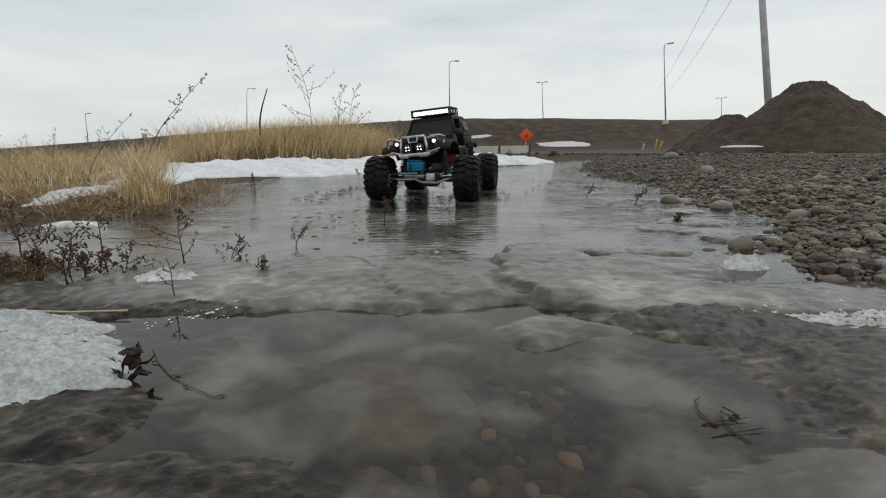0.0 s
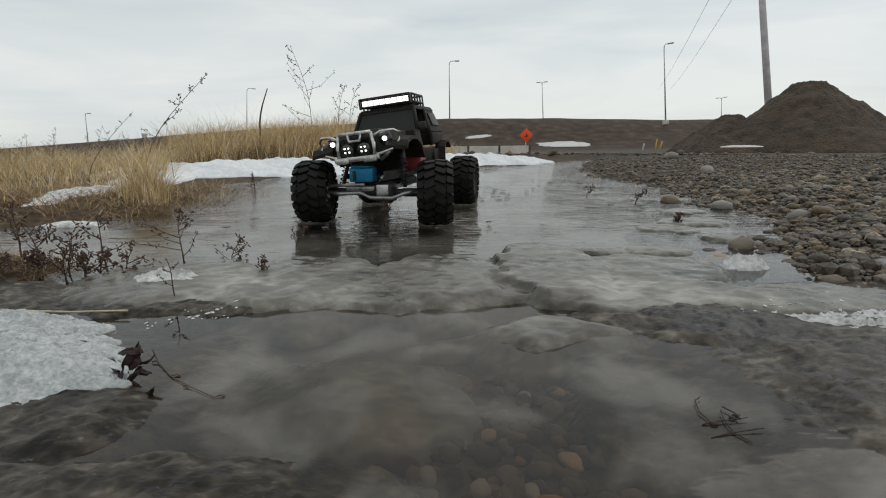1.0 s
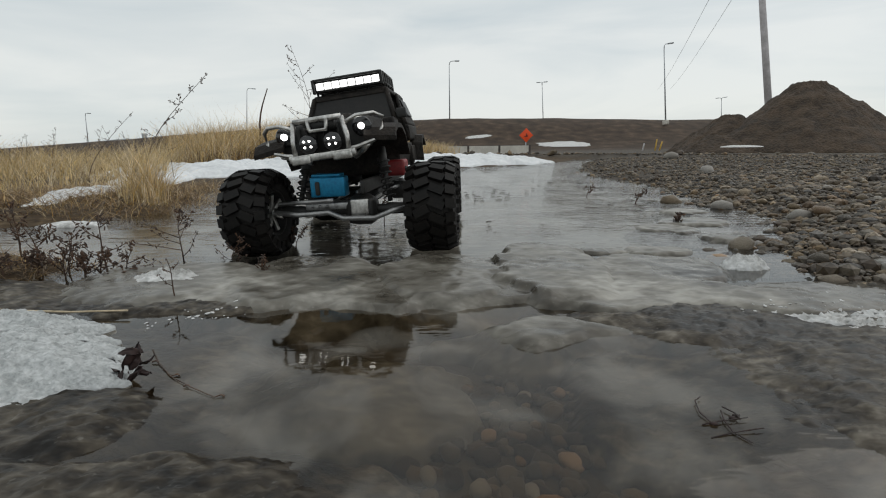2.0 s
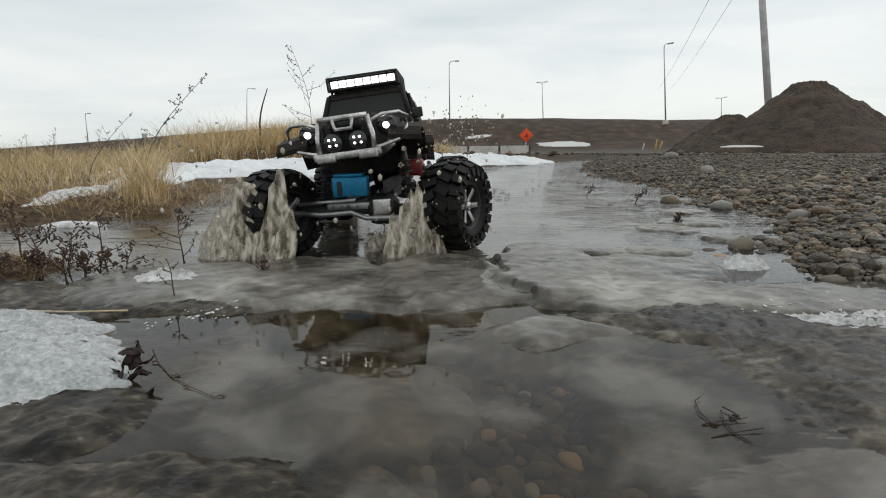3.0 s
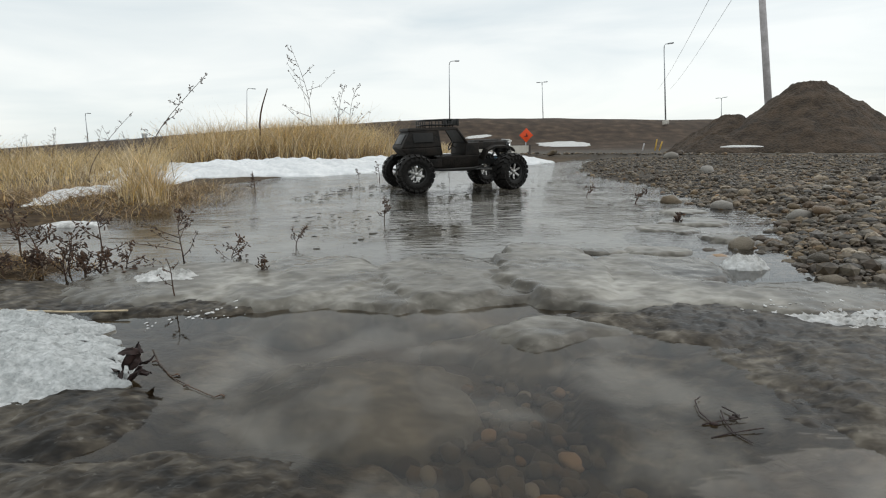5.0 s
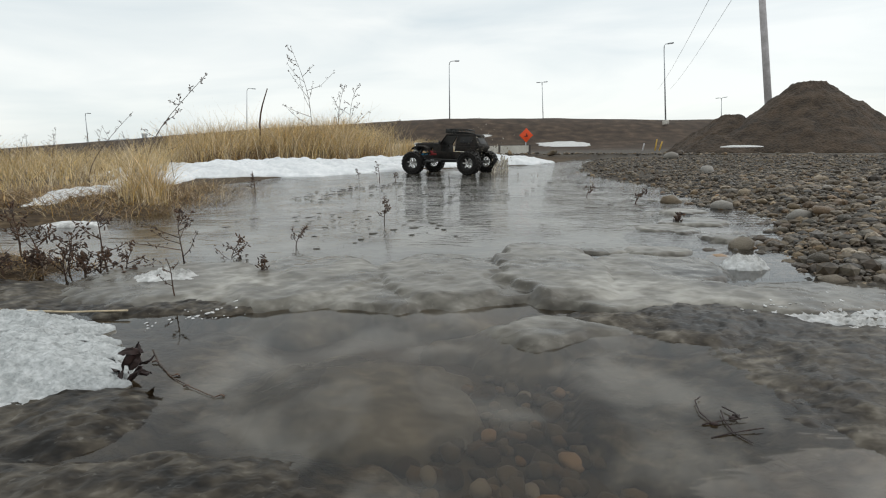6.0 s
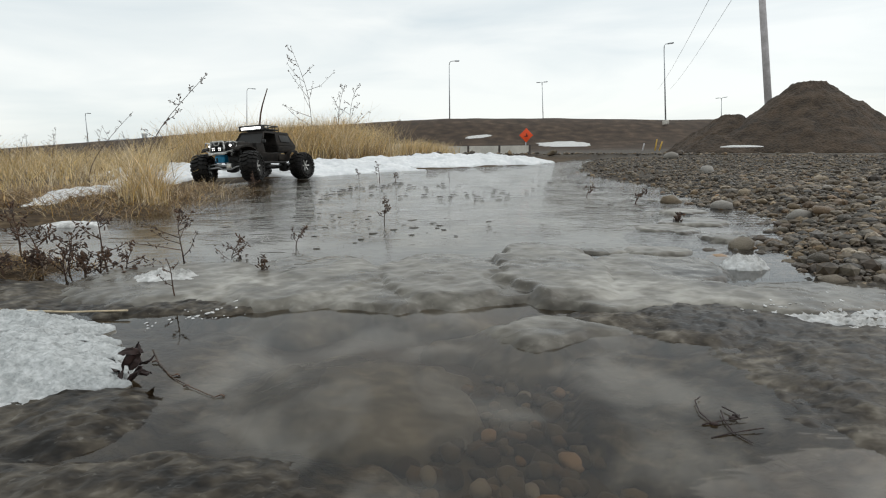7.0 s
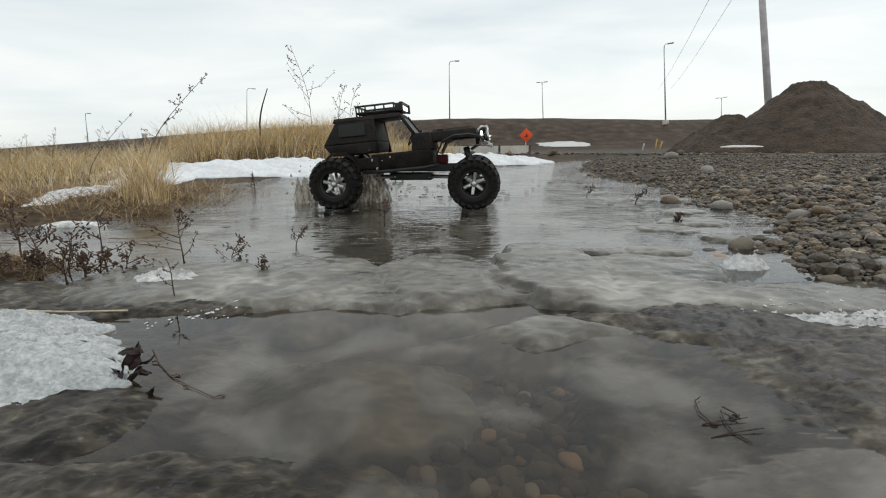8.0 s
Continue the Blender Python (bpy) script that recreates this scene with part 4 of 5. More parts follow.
weed("dark spike of a dead reed above the grass", -1.42, 3.7, 0.56, (0.12, 0), 0, 0.1, 0.011, 0, 21)
weed("thin dead weed above the dry grass", -0.53, 4.6, 0.36, (0.3, 0), 6, 0.4, 0.004, 0.008, 22)
for k in range(10):
    rx = -1.15 - 0.16 * k + rnd.uniform(-0.06, 0.06)
    weed("thin dead weed among the dry grass", rx, 1.9 + 0.10 * k, 0.20 + 0.05 * rnd.random(), (rnd.uniform(-0.3, 0.4), 0), 6, 0.35, 0.0012, 0.0032, 30 + k)


def straw(label, a, b, r):
    bm = bmesh.new()
    a, b = Vector(a), Vector(b)
    tube(bm, [a.lerp(b, k / 6) + Vector((0, 0, 0.003 * math.sin(k))) for k in range(7)], r, r * 0.6, 6)
    tagged(part("straw", bm, M_STRAW), label, "straw", "fallen straws")


straw("pale straw stalk lying across the snow edge", (-0.56, 0.37, 0.012), (-0.265, 0.365, 0.006), 0.0013)
straw("pale straw stalk lying on the ice", (-0.56, 0.405, 0.012), (-0.38, 0.415, 0.006), 0.0012)
straw("pale straw stalk lying on the ice", (-0.56, 0.365, 0.010), (-0.36, 0.35, 0.006), 0.0010)


def drowned_stem():
    bm = bmesh.new()
    pts = [(-0.203, 0.297, 0.0006), (-0.186, 0.276, 0.001), (-0.168, 0.258, 0.0006), (-0.148, 0.244, 0.001), (-0.129, 0.233, 0.0006)]
    tube(bm, pts, 0.00035, 0.00025, 5)
    for k, (x, y, z) in enumerate(pts[1:]):
        s = 1 if k % 2 else -1
        tube(bm, [(x, y, z), (x + 0.003 * s, y + 0.002, z + 0.0005), (x + 0.005 * s, y + 0.001, z)], 0.0003, 0.0006, 5)
    tagged(part("fallen_weed", bm, M_STALK), "thin dead weed with buds lying in the water", "weed")


drowned_stem()


def dead_leaf():
    bm = bmesh.new()
    r = random.Random(4)
    for k in range(9):
        m = pose(r.gauss(0, 0.005) + 0.001 * k, r.gauss(0, 0.004), 0.002 + 0.0022 * k, r.uniform(-60, 60), r.uniform(-60, 60), r.uniform(0, 360))
        bmesh.ops.create_icosphere(bm, subdivisions=2, radius=0.0048, matrix=m @ Matrix.Diagonal((1, 0.62, 0.10, 1)))
    for v in bm.verts:
        v.co += 0.0042 * noise.noise_vector(v.co * 260)
    ob = part("dead_leaves", bm, M_LEAF)
    ob.matrix_basis = pose(-0.190, 0.252, 0.0)
    tagged(ob, "curled dark red dead leaves at the snow edge", "leaf")


dead_leaf()


def frozen_twig():
    """A broken twig with stub branches, held in the ice."""
    bm = bmesh.new()
    c = Vector((0.138, 0.196, 0.0008))
    for pts in (((-0.011, 0.006), (0.0, 0.008), (0.014, 0.010)), ((-0.012, -0.004), (0.0, -0.001), (0.016, 0.001)), ((0.004, 0.016), (0.001, 0.008), (0.0, -0.001), (0.004, -0.009)),
                ((-0.004, 0.026), (-0.007, 0.016), (-0.006, 0.007)), ((0.007, 0.020), (0.010, 0.014), (0.009, 0.008)), ((0.001, 0.030), (-0.004, 0.026))):
        tube(bm, [c + Vector((x, y, 0.0008 * math.sin(90 * x + 70 * y))) for x, y in pts], 0.00038, 0.00025, 6)
    for x, y in ((0.007, 0.011), (0.010, 0.013), (-0.005, 0.006)):
        bmesh.ops.create_icosphere(bm, subdivisions=1, radius=0.0017, matrix=Matrix.Translation(c + Vector((x, y, 0))) @ Matrix.Diagonal((1.3, 0.8, 0.5, 1)))
    tagged(part("frozen_twig", bm, M_LEAF), "thin broken twig frozen into the grey ice", "twig")


frozen_twig()


def floating_ice():
    """Thin slush floes and air bubbles on the puddle."""
    r = random.Random(8)
    bm = bmesh.new()
    spots = [(-0.30 + 0.75 * r.random(), 0.65 + 1.1 * r.random()) for _ in range(26)]
    for k in range(330):
        cx, cy = r.choice(spots)
        x, y = r.gauss(cx * cy * 1.1, 0.05), max(0.62, r.gauss(cy, 0.07))
        s = (0.0012 + 0.006 * r.random() ** 2) * (0.6 + 0.5 * y)
        m = pose(x, y, 0.0008, 0, 0, r.uniform(0, 360)) @ Matrix.Diagonal((s * r.uniform(1.0, 1.9), s * r.uniform(0.7, 1.2), s * 0.07, 1))
        bmesh.ops.create_icosphere(bm, subdivisions=1, radius=1, matrix=m)
    tagged(part("slush_floes", bm, M_ICE), "small thin grey slush floes drifting on the puddle", "ice", kind="stuff")


floating_ice()


def ice_chips():
    """Small crumbs left where the snow melts onto the ice."""
    r = random.Random(21)
    bm = bmesh.new()
    for x0, y0, x1, y1, n in ((-0.24, 0.345, -0.17, 0.375, 34), (0.24, 0.35, 0.34, 0.36, 30)):
        for k in range(n):
            f = r.random()
            x, y = x0 + (x1 - x0) * f + r.gauss(0, 0.005), y0 + (y1 - y0) * f + r.gauss(0, 0.006)
            s = 0.0005 + 0.0012 * r.random() ** 2
            z = max(0.0, crust_z(x, y, ICE, 0.0), crust_z(x, y, SLUSH, 0.0026))
            m = pose(x, y, z + 0.2 * s, r.uniform(-20, 20), r.uniform(-20, 20), r.uniform(0, 360)) @ Matrix.Diagonal((s * r.uniform(1, 2), s, s * 0.5, 1))
            bmesh.ops.create_icosphere(bm, subdivisions=1, radius=1, matrix=m)
    tagged(part("ice_chips", bm, M_OLDSNOW, smooth=False), "small pale ice chips crumbled beside the snow", "ice", kind="stuff")


ice_chips()


# ---- the radio-controlled truck ----
HALF_BASE, HALF_TRACK, TYRE_R, TYRE_W = 0.1625, 0.12, 0.0595, 0.058


def build_wheel():
    wheel = empty("wheel", Matrix())
    bm = bmesh.new()
    R, W = TYRE_R - 0.004, TYRE_W / 2
    lathe(bm, [(-W * 0.80, 0.030), (-W * 0.97, 0.036), (-W, 0.046), (-W * 0.86, R - 0.004), (-W * 0.6, R), (W * 0.6, R), (W * 0.86, R - 0.004), (W, 0.046), (W * 0.97, 0.036), (W * 0.80, 0.030)], 32, caps=False)
    part("tyre", bm, M_RUBBER, wheel, "wet black knobbly off-road tyre")
    bm = bmesh.new()
    # staggered lugs, and shoulder blocks down the side wall
    n = 20
    for k in range(n):
        a = 360 / n * k
        for sgn in (-1, 1):
            t = a + (360 / n / 2 if sgn > 0 else 0)
            m = pose(0, 0, 0, t, 0, 0) @ pose(sgn * W * 0.34, 0, R + 0.0015, 0, 0, sgn * 24)
            block(bm, -W * 0.34, W * 0.34, -0.0052, 0.0052, -0.003, 0.003, 0, m)
            m = pose(0, 0, 0, t, 0, 0) @ pose(sgn * W * 0.84, 0, R - 0.003, 0, sgn * 28, 0)
            block(bm, -W * 0.22, W * 0.22, -0.0058, 0.0058, -0.004, 0.0045, 0, m)
            m = pose(0, 0, 0, t + 6, 0, 0) @ pose(sgn * W * 0.965, 0, R - 0.010, 0, sgn * 78, 0)
            block(bm, -0.006, 0.006, -0.0035, 0.0035, -0.0025, 0.003, 0, m)
    tagged(part("tread", bm, M_RUBBER, wheel, smooth=False), kind="stuff")
    bm = bmesh.new()
    lathe(bm, [(-W * 0.78, 0.031), (-W * 0.86, 0.033), (-W * 0.80, 0.029), (-W * 0.2, 0.026), (W * 0.2, 0.026), (W * 0.80, 0.029), (W * 0.86, 0.033), (W * 0.78, 0.031)], 28, caps=False)
    part("rim", bm, M_CHASSIS, wheel, "black beadlock wheel rim")
    for sgn in (-1, 1):
        bm = bmesh.new()
        for k in range(6):
            m = pose(0, 0, 0, 60 * k, 0, 0) @ pose(sgn * W * 0.62, 0, 0.0135, 0, sgn * 12, 0)
            block(bm, -0.002, 0.002, -0.0034, 0.0034, -0.012, 0.012, 0.0008, m)
        lathe(bm, [(sgn * W * 0.5 - 0.006, 0.007), (sgn * W * 0.72, 0.007), (sgn * W * 0.80, 0.004)], 12)
        part("spokes", bm, M_CHROME, wheel, "chrome six-spoke wheel centre")
    return wheel


def spring_line(a, b, r, turns, n=60):
    a, b = Vector(a), Vector(b)
    q = (b - a).to_track_quat("Z", "Y")
    ln = (b - a).length
    return [a + q @ Vector((r * math.cos(2 * math.pi * turns * k / n), r * math.sin(2 * math.pi * turns * k / n), ln * k / n)) for k in range(n + 1)]


def mirror(bm):
    for v in bm.verts:
        v.co.x *= -1
    bmesh.ops.reverse_faces(bm, faces=bm.faces)
    return bm


def build_truck():
    truck = empty("toy_truck", Matrix())
    # chassis: two rails, skid plate, electronics
    bm = bmesh.new()
    block(bm, -0.026, 0.026, -0.055, 0.055, 0.060, 0.078, 0.004)
    chassis = part("chassis", bm, M_CHASSIS, truck, "black nylon skid plate and frame")
    for sgn in (-1, 1):
        bm = bmesh.new()
        block(bm, sgn * 0.030 - 0.003, sgn * 0.030 + 0.003, -0.185, 0.185, 0.082, 0.100, 0.002)
        part("frame_rail", bm, M_CHASSIS, chassis)
    bm = bmesh.new()
    block(bm, -0.022, 0.022, -0.10, -0.04, 0.078, 0.112, 0.004)
    part("gearbox", bm, M_CHASSIS, chassis)
    bm = bmesh.new()
    block(bm, -0.074, -0.040, 0.045, 0.090, 0.098, 0.122, 0.004)
    part("battery", bm, M_RED, chassis, "red battery pack under the hood")
    # axles
    for front in (True, False):
        y = HALF_BASE if front else -HALF_BASE
        bm = bmesh.new()
        lathe(bm, [(-0.088, 0.008), (-0.06, 0.008), (-0.055, 0.0065), (0.055, 0.0065), (0.06, 0.008), (0.088, 0.008)], 12, pose(0, y, TYRE_R))
        axle = part("front_axle" if front else "rear_axle", bm, M_CHASSIS, truck, "black axle tube with steering knuckles")
        sy = 1 if front else -1
        bm = bmesh.new()
        block(bm, 0.006, 0.042, y - 0.018, y + 0.018, TYRE_R - 0.018, TYRE_R + 0.017, 0.006)
        lathe(bm, [(0.004, 0.014), (0.014, 0.021), (0.034, 0.021), (0.044, 0.013)], 16, pose(0, y, TYRE_R))
        part("differential", mirror(bm), M_CHASSIS, axle)
        bm = bmesh.new()
        block(bm, 0.012, 0.036, y + sy * 0.0195 - 0.0025, y + sy * 0.0195 + 0.0025, TYRE_R - 0.008, TYRE_R + 0.016, 0.002)
        part("differential_cover", mirror(bm), M_CHROME, axle, "polished metal differential cover")
        bm = bmesh.new()
        for sgn in (-1, 1):
            tube(bm, [(sgn * 0.028, y - sy * 0.005, TYRE_R + 0.006), (sgn * 0.026, sy * 0.045, 0.068)], 0.0032, 0.0032, 8)
            tube(bm, [(sgn * 0.016, y - sy * 0.004, TYRE_R + 0.022), (sgn * 0.02, sy * 0.05, 0.09)], 0.003, 0.003, 8)
        part("suspension_links", bm, M_ALU, axle, "grey aluminium link rods")
        if front:
            bm = bmesh.new()
            yy = y + 0.030
            tube(bm, [(-0.092, y + 0.02, TYRE_R + 0.002), (-0.055, yy, TYRE_R - 0.001), (-0.015, yy, TYRE_R + 0.001), (0.004, yy + 0.002, TYRE_R - 0.007), (0.045, yy + 0.002, TYRE_R - 0.008), (0.070, yy, TYRE_R + 0.001),
                      (0.092, y + 0.02, TYRE_R + 0.003)], 0.0034, 0.0034, 8)
            part("tie_rod", mirror(bm), M_ALU, axle, "bent grey metal tie rod")
            bm = bmesh.new()
            tube(bm, [(-0.088, y + 0.012, TYRE_R + 0.012), (-0.01, y + 0.022, TYRE_R + 0.016)], 0.0028, 0.0028, 8)
            part("drag_link", mirror(bm), M_ALU, axle)
            bm = bmesh.new()
            block(bm, -0.052, 0.042, y - 0.012, y + 0.012, TYRE_R + 0.002, TYRE_R + 0.012, 0.002)
            for xx in (-0.042, -0.032, -0.022, -0.010):
                lathe(bm, [(-0.001, 0.0022), (0.001, 0.0022)], 8, pose(xx, y + 0.0125, TYRE_R + 0.007, 0, 0, 90))
            part("servo_mount", mirror(bm), M_ALU, axle)
            bm = bmesh.new()
            block(bm, -0.040, 0.006, y - 0.004, y + 0.020, TYRE_R + 0.020, TYRE_R + 0.046, 0.002)
            block(bm, -0.038, 0.0, y - 0.006, y + 0.018, TYRE_R + 0.046, TYRE_R + 0.050, 0.001)
            part("servo", mirror(bm), M_BLUE, axle, "blue anodised steering servo")
        # coil-over shocks
        for sgn in (-1, 1):
            a, b = (sgn * 0.062, y, TYRE_R + 0.010), (sgn * 0.050, y - sy * 0.022, 0.140)
            bm = bmesh.new()
            tube(bm, [a, b], 0.0035, 0.0035, 8)
            tube(bm, [Vector(a).lerp(Vector(b), 0.55), b], 0.0062, 0.0062, 10)
            tube(bm, spring_line(Vector(a).lerp(Vector(b), 0.06), Vector(a).lerp(Vector(b), 0.8), 0.0078, 7), 0.0012, 0.0012, 5)
            part("shock_absorber", bm, M_CHASSIS, truck, "black coil-over shock absorber")
        bm = bmesh.new()
        tube(bm, [(0.022, y, TYRE_R + 0.004), (0.01, 0.02 * sy, 0.072)], 0.004, 0.004, 8)
        part("driveshaft", bm, M_CHASSIS, truck)

    # body shell; it sways on the springs
    bm = bmesh.new()
    hexa(bm, (0.070, -0.075, 0.072, 0.072), (0.080, -0.078, 0.070, 0.112), 0.004)          # sills and floor
    hexa(bm, (0.078, 0.022, 0.075, 0.110), (0.074, 0.026, 0.070, 0.152), 0.004)            # cowl
    body = part("body", bm, M_BODY, truck, "mud-flecked black truck body tub")

    def on_body(name, mat, label, make, smooth=True):
        b2 = bmesh.new()
        make(b2)
        return part(name, b2, mat, body, label, smooth)

    def cab(b2):
        hexa(b2, (0.080, -0.170, -0.062, 0.116), (0.080, -0.192, -0.058, 0.143), 0.004)
        hexa(b2, (0.0795, -0.1915, -0.058, 0.143), (0.064, -0.158, -0.066, 0.191), 0.004)
        hexa(b2, (0.080, -0.115, -0.060, 0.078), (0.080, -0.135, -0.060, 0.106), 0.003)
    on_body("rear_cab", M_BODY, "closed black rear cab", cab)

    def tail_window(b2):
        block(b2, -0.046, 0.046, -0.0025, 0.0025, -0.016, 0.016, 0.002, pose(0, -0.1755, 0.167, -35, 0, 0))
    on_body("rear_window", M_GLASS, "smoked rear window", tail_window)
    for sgn in (-1, 1):
        on_body("side_window", M_GLASS, "smoked side window",
                lambda b2: block(b2, -0.0012, 0.0012, -0.150, -0.085, -0.013, 0.013, 0.001, pose(sgn * 0.0728, 0, 0.171, 0, -sgn * 21, 0)))
    on_body("roof", M_BODY, "black roof panel", lambda b2: hexa(b2, (0.066, -0.166, 0.004, 0.188), (0.060, -0.162, -0.002, 0.197), 0.003))

    def screen_frame(b2):
        for sgn in (-1, 1):
            tube(b2, [(sgn * 0.071, 0.032, 0.150), (sgn * 0.060, 0.000, 0.192)], 0.0045, 0.004, 8)
        tube(b2, [(-0.071, 0.032, 0.150), (0.071, 0.032, 0.150)], 0.004, 0.004, 8)
    for sgn in (-1, 1):
        on_body("pillar", M_BODY, "", lambda b2: tube(b2, [(sgn * 0.076, -0.060, 0.115), (sgn * 0.064, -0.066, 0.190)], 0.005, 0.004, 8))
    on_body("windscreen_frame", M_BODY, "black windscreen frame", screen_frame)

    def screen(b2):
        vs = [b2.verts.new(p) for p in ((-0.068, 0.031, 0.152), (0.068, 0.031, 0.152), (0.058, 0.001, 0.190), (-0.058, 0.001, 0.190))]
        f = b2.faces.new(vs)
        got = bmesh.ops.extrude_face_region(b2, geom=[f])
        for v in got["geom"]:
            if isinstance(v, bmesh.types.BMVert):
                v.co += Vector((0, -0.0016, -0.0012))
    on_body("windscreen", M_GLASS, "dark muddy windscreen", screen, False)

    def hood(b2):
        hexa(b2, (0.062, 0.064, 0.180, 0.128), (0.056, 0.066, 0.178, 0.152), 0.004)
        hexa(b2, (0.040, 0.068, 0.172, 0.151), (0.030, 0.074, 0.164, 0.158), 0.002)
        for sgn in (-1, 1):
            block(b2, sgn * 0.045 - 0.003, sgn * 0.045 + 0.003, 0.085, 0.10, 0.151, 0.156, 0.001)
    on_body("hood", M_BODY, "muddy black hood", hood)
    on_body("grille", M_CHASSIS, "black slotted grille", lambda b2: [block(b2, -0.058, 0.058, 0.176, 0.184, 0.112, 0.150, 0.003)] + [block(b2, -0.030 + 0.01 * k, -0.026 + 0.01 * k, 0.1835, 0.187, 0.118, 0.146, 0.001) for k in range(7)])
    for sgn in (-1, 1):
        def fender(b2):
            pts = [(0.082, 0.104), (0.098, 0.132), (0.125, 0.142), (0.160, 0.142), (0.186, 0.136), (0.196, 0.126)]
            for (y0, z0), (y1, z1) in zip(pts, pts[1:]):
                vs = []
                for x in (0.052, 0.092):
                    for yy, zz in ((y0, z0), (y1, z1), (y1, z1 - 0.006), (y0, z0 - 0.006)):
                        vs.append(b2.verts.new((sgn * x, yy, zz - (0.005 if x > 0.08 else 0))))
                for f in ((0, 1, 2, 3), (7, 6, 5, 4), (0, 4, 5, 1), (1, 5, 6, 2), (2, 6, 7, 3), (3, 7, 4, 0)):
                    b2.faces.new([vs[i] for i in f])
            bmesh.ops.recalc_face_normals(b2, faces=b2.faces)
        on_body("front_fender", M_BODY, "black flared front fender", fender, False)

        def arch(b2):
            pts = [(-0.108, 0.085), (-0.118, 0.112), (-0.135, 0.126), (-0.170, 0.128), (-0.192, 0.112)]
            for (y0, z0), (y1, z1) in zip(pts, pts[1:]):
                vs = []
                for x in (0.070, 0.094):
                    for yy, zz in ((y0, z0), (y1, z1), (y1, z1 - 0.006), (y0, z0 - 0.006)):
                        vs.append(b2.verts.new((sgn * x, yy, zz - (0.004 if x > 0.08 else 0))))
                for f in ((0, 1, 2, 3), (7, 6, 5, 4), (0, 4, 5, 1), (1, 5, 6, 2), (2, 6, 7, 3), (3, 7, 4, 0)):
                    b2.faces.new([vs[i] for i in f])
            bmesh.ops.recalc_face_normals(b2, faces=b2.faces)
        on_body("rear_fender", M_BODY, "black flared rear fender", arch, False)
        on_body("rock_slider", M_CHASSIS, "black tubular rock slider", lambda b2: tube(b2, [(sgn * 0.082, -0.10, 0.072), (sgn * 0.086, -0.05, 0.070), (sgn * 0.086, 0.05, 0.070), (sgn * 0.080, 0.085, 0.074)], 0.004, 0.004, 8))
        # headlight: housing, reflector ring and lit lamp
        head = on_body("headlight", M_LENS, "round headlight in a dark housing", lambda b2: lathe(b2, [(-0.004, 0.011), (0.005, 0.0125), (0.007, 0.011)], 18, pose(sgn * 0.050, 0.182, 0.138, 0, 0, 90)))
        b3 = bmesh.new()
        lathe(b3, [(0.0, 0.0042), (0.010, 0.0042), (0.012, 0.003)], 14, pose(sgn * 0.050, 0.182, 0.138, 0, 0, 90))
        part("lamp", b3, M_LED, head, "lit white lamp").parent = body
        fog = on_body("spot_lamp", M_LENS, "round auxiliary spot lamp", lambda b2: lathe(b2, [(-0.010, 0.006), (-0.004, 0.0105), (0.006, 0.0115), (0.007, 0.010)], 18, pose(sgn * 0.0155, 0.203, 0.124, 0, 0, 90)))
        for dx, dz in ((-0.004, -0.003), (0.004, -0.003), (-0.003, 0.004), (0.004, 0.004)):
            b3 = bmesh.new()
            lathe(b3, [(0.0, 0.0015), (0.009, 0.0015)], 8, pose(sgn * 0.0155 + dx, 0.2025, 0.124 + dz, 0, 0, 90))
            part("lamp", b3, M_LED, fog, "lit white lamp").parent = body

    def bumper(b2):
        y = 0.198
        for sgn in (-1, 1):
            tube(b2, [(sgn * 0.030, y + 0.006, 0.146), (sgn * 0.048, y + 0.004, 0.155), (sgn * 0.068, y - 0.006, 0.156), (sgn * 0.077, y - 0.014, 0.150), (sgn * 0.075, y - 0.013, 0.134), (sgn * 0.064, y - 0.004, 0.119),
                      (sgn * 0.044, y + 0.006, 0.113), (sgn * 0.034, y + 0.010, 0.112)], 0.0028, 0.0028, 8)
            tube(b2, [(sgn * 0.034, y + 0.010, 0.112), (sgn * 0.034, y + 0.008, 0.130), (sgn * 0.030, y + 0.006, 0.157)], 0.0034, 0.0034, 8)
            tube(b2, [(sgn * 0.055, y - 0.002, 0.114), (sgn * 0.045, 0.178, 0.108), (sgn * 0.03, 0.165, 0.10)], 0.004, 0.004, 8)
        tube(b2, [(-0.030, y + 0.006, 0.157), (0.030, y + 0.006, 0.157)], 0.004, 0.004, 8)
        tube(b2, [(-0.012, y + 0.008, 0.156), (-0.010, y + 0.010, 0.142), (0.010, y + 0.010, 0.142), (0.012, y + 0.008, 0.156)], 0.003, 0.003, 8)
        block(b2, -0.042, 0.042, y + 0.004, y + 0.014, 0.102, 0.112, 0.002)
        for sgn in (-1, 1):
            block(b2, sgn * 0.026 - 0.012, sgn * 0.026 + 0.012, y + 0.012, y + 0.018, 0.099, 0.110, 0.002)
    guard = on_body("bumper", M_CHROME, "scuffed chrome tube bumper with brush guard", bumper)
    for v in guard.data.vertices:
        v.co.z = 0.118 + (v.co.z - 0.118) * 0.88
    on_body("winch", M_CHASSIS, "black winch between bumper tubes", lambda b2: lathe(b2, [(-0.020, 0.006), (-0.014, 0.009), (0.014, 0.009), (0.020, 0.006)], 12, pose(0, 0.196, 0.146)))

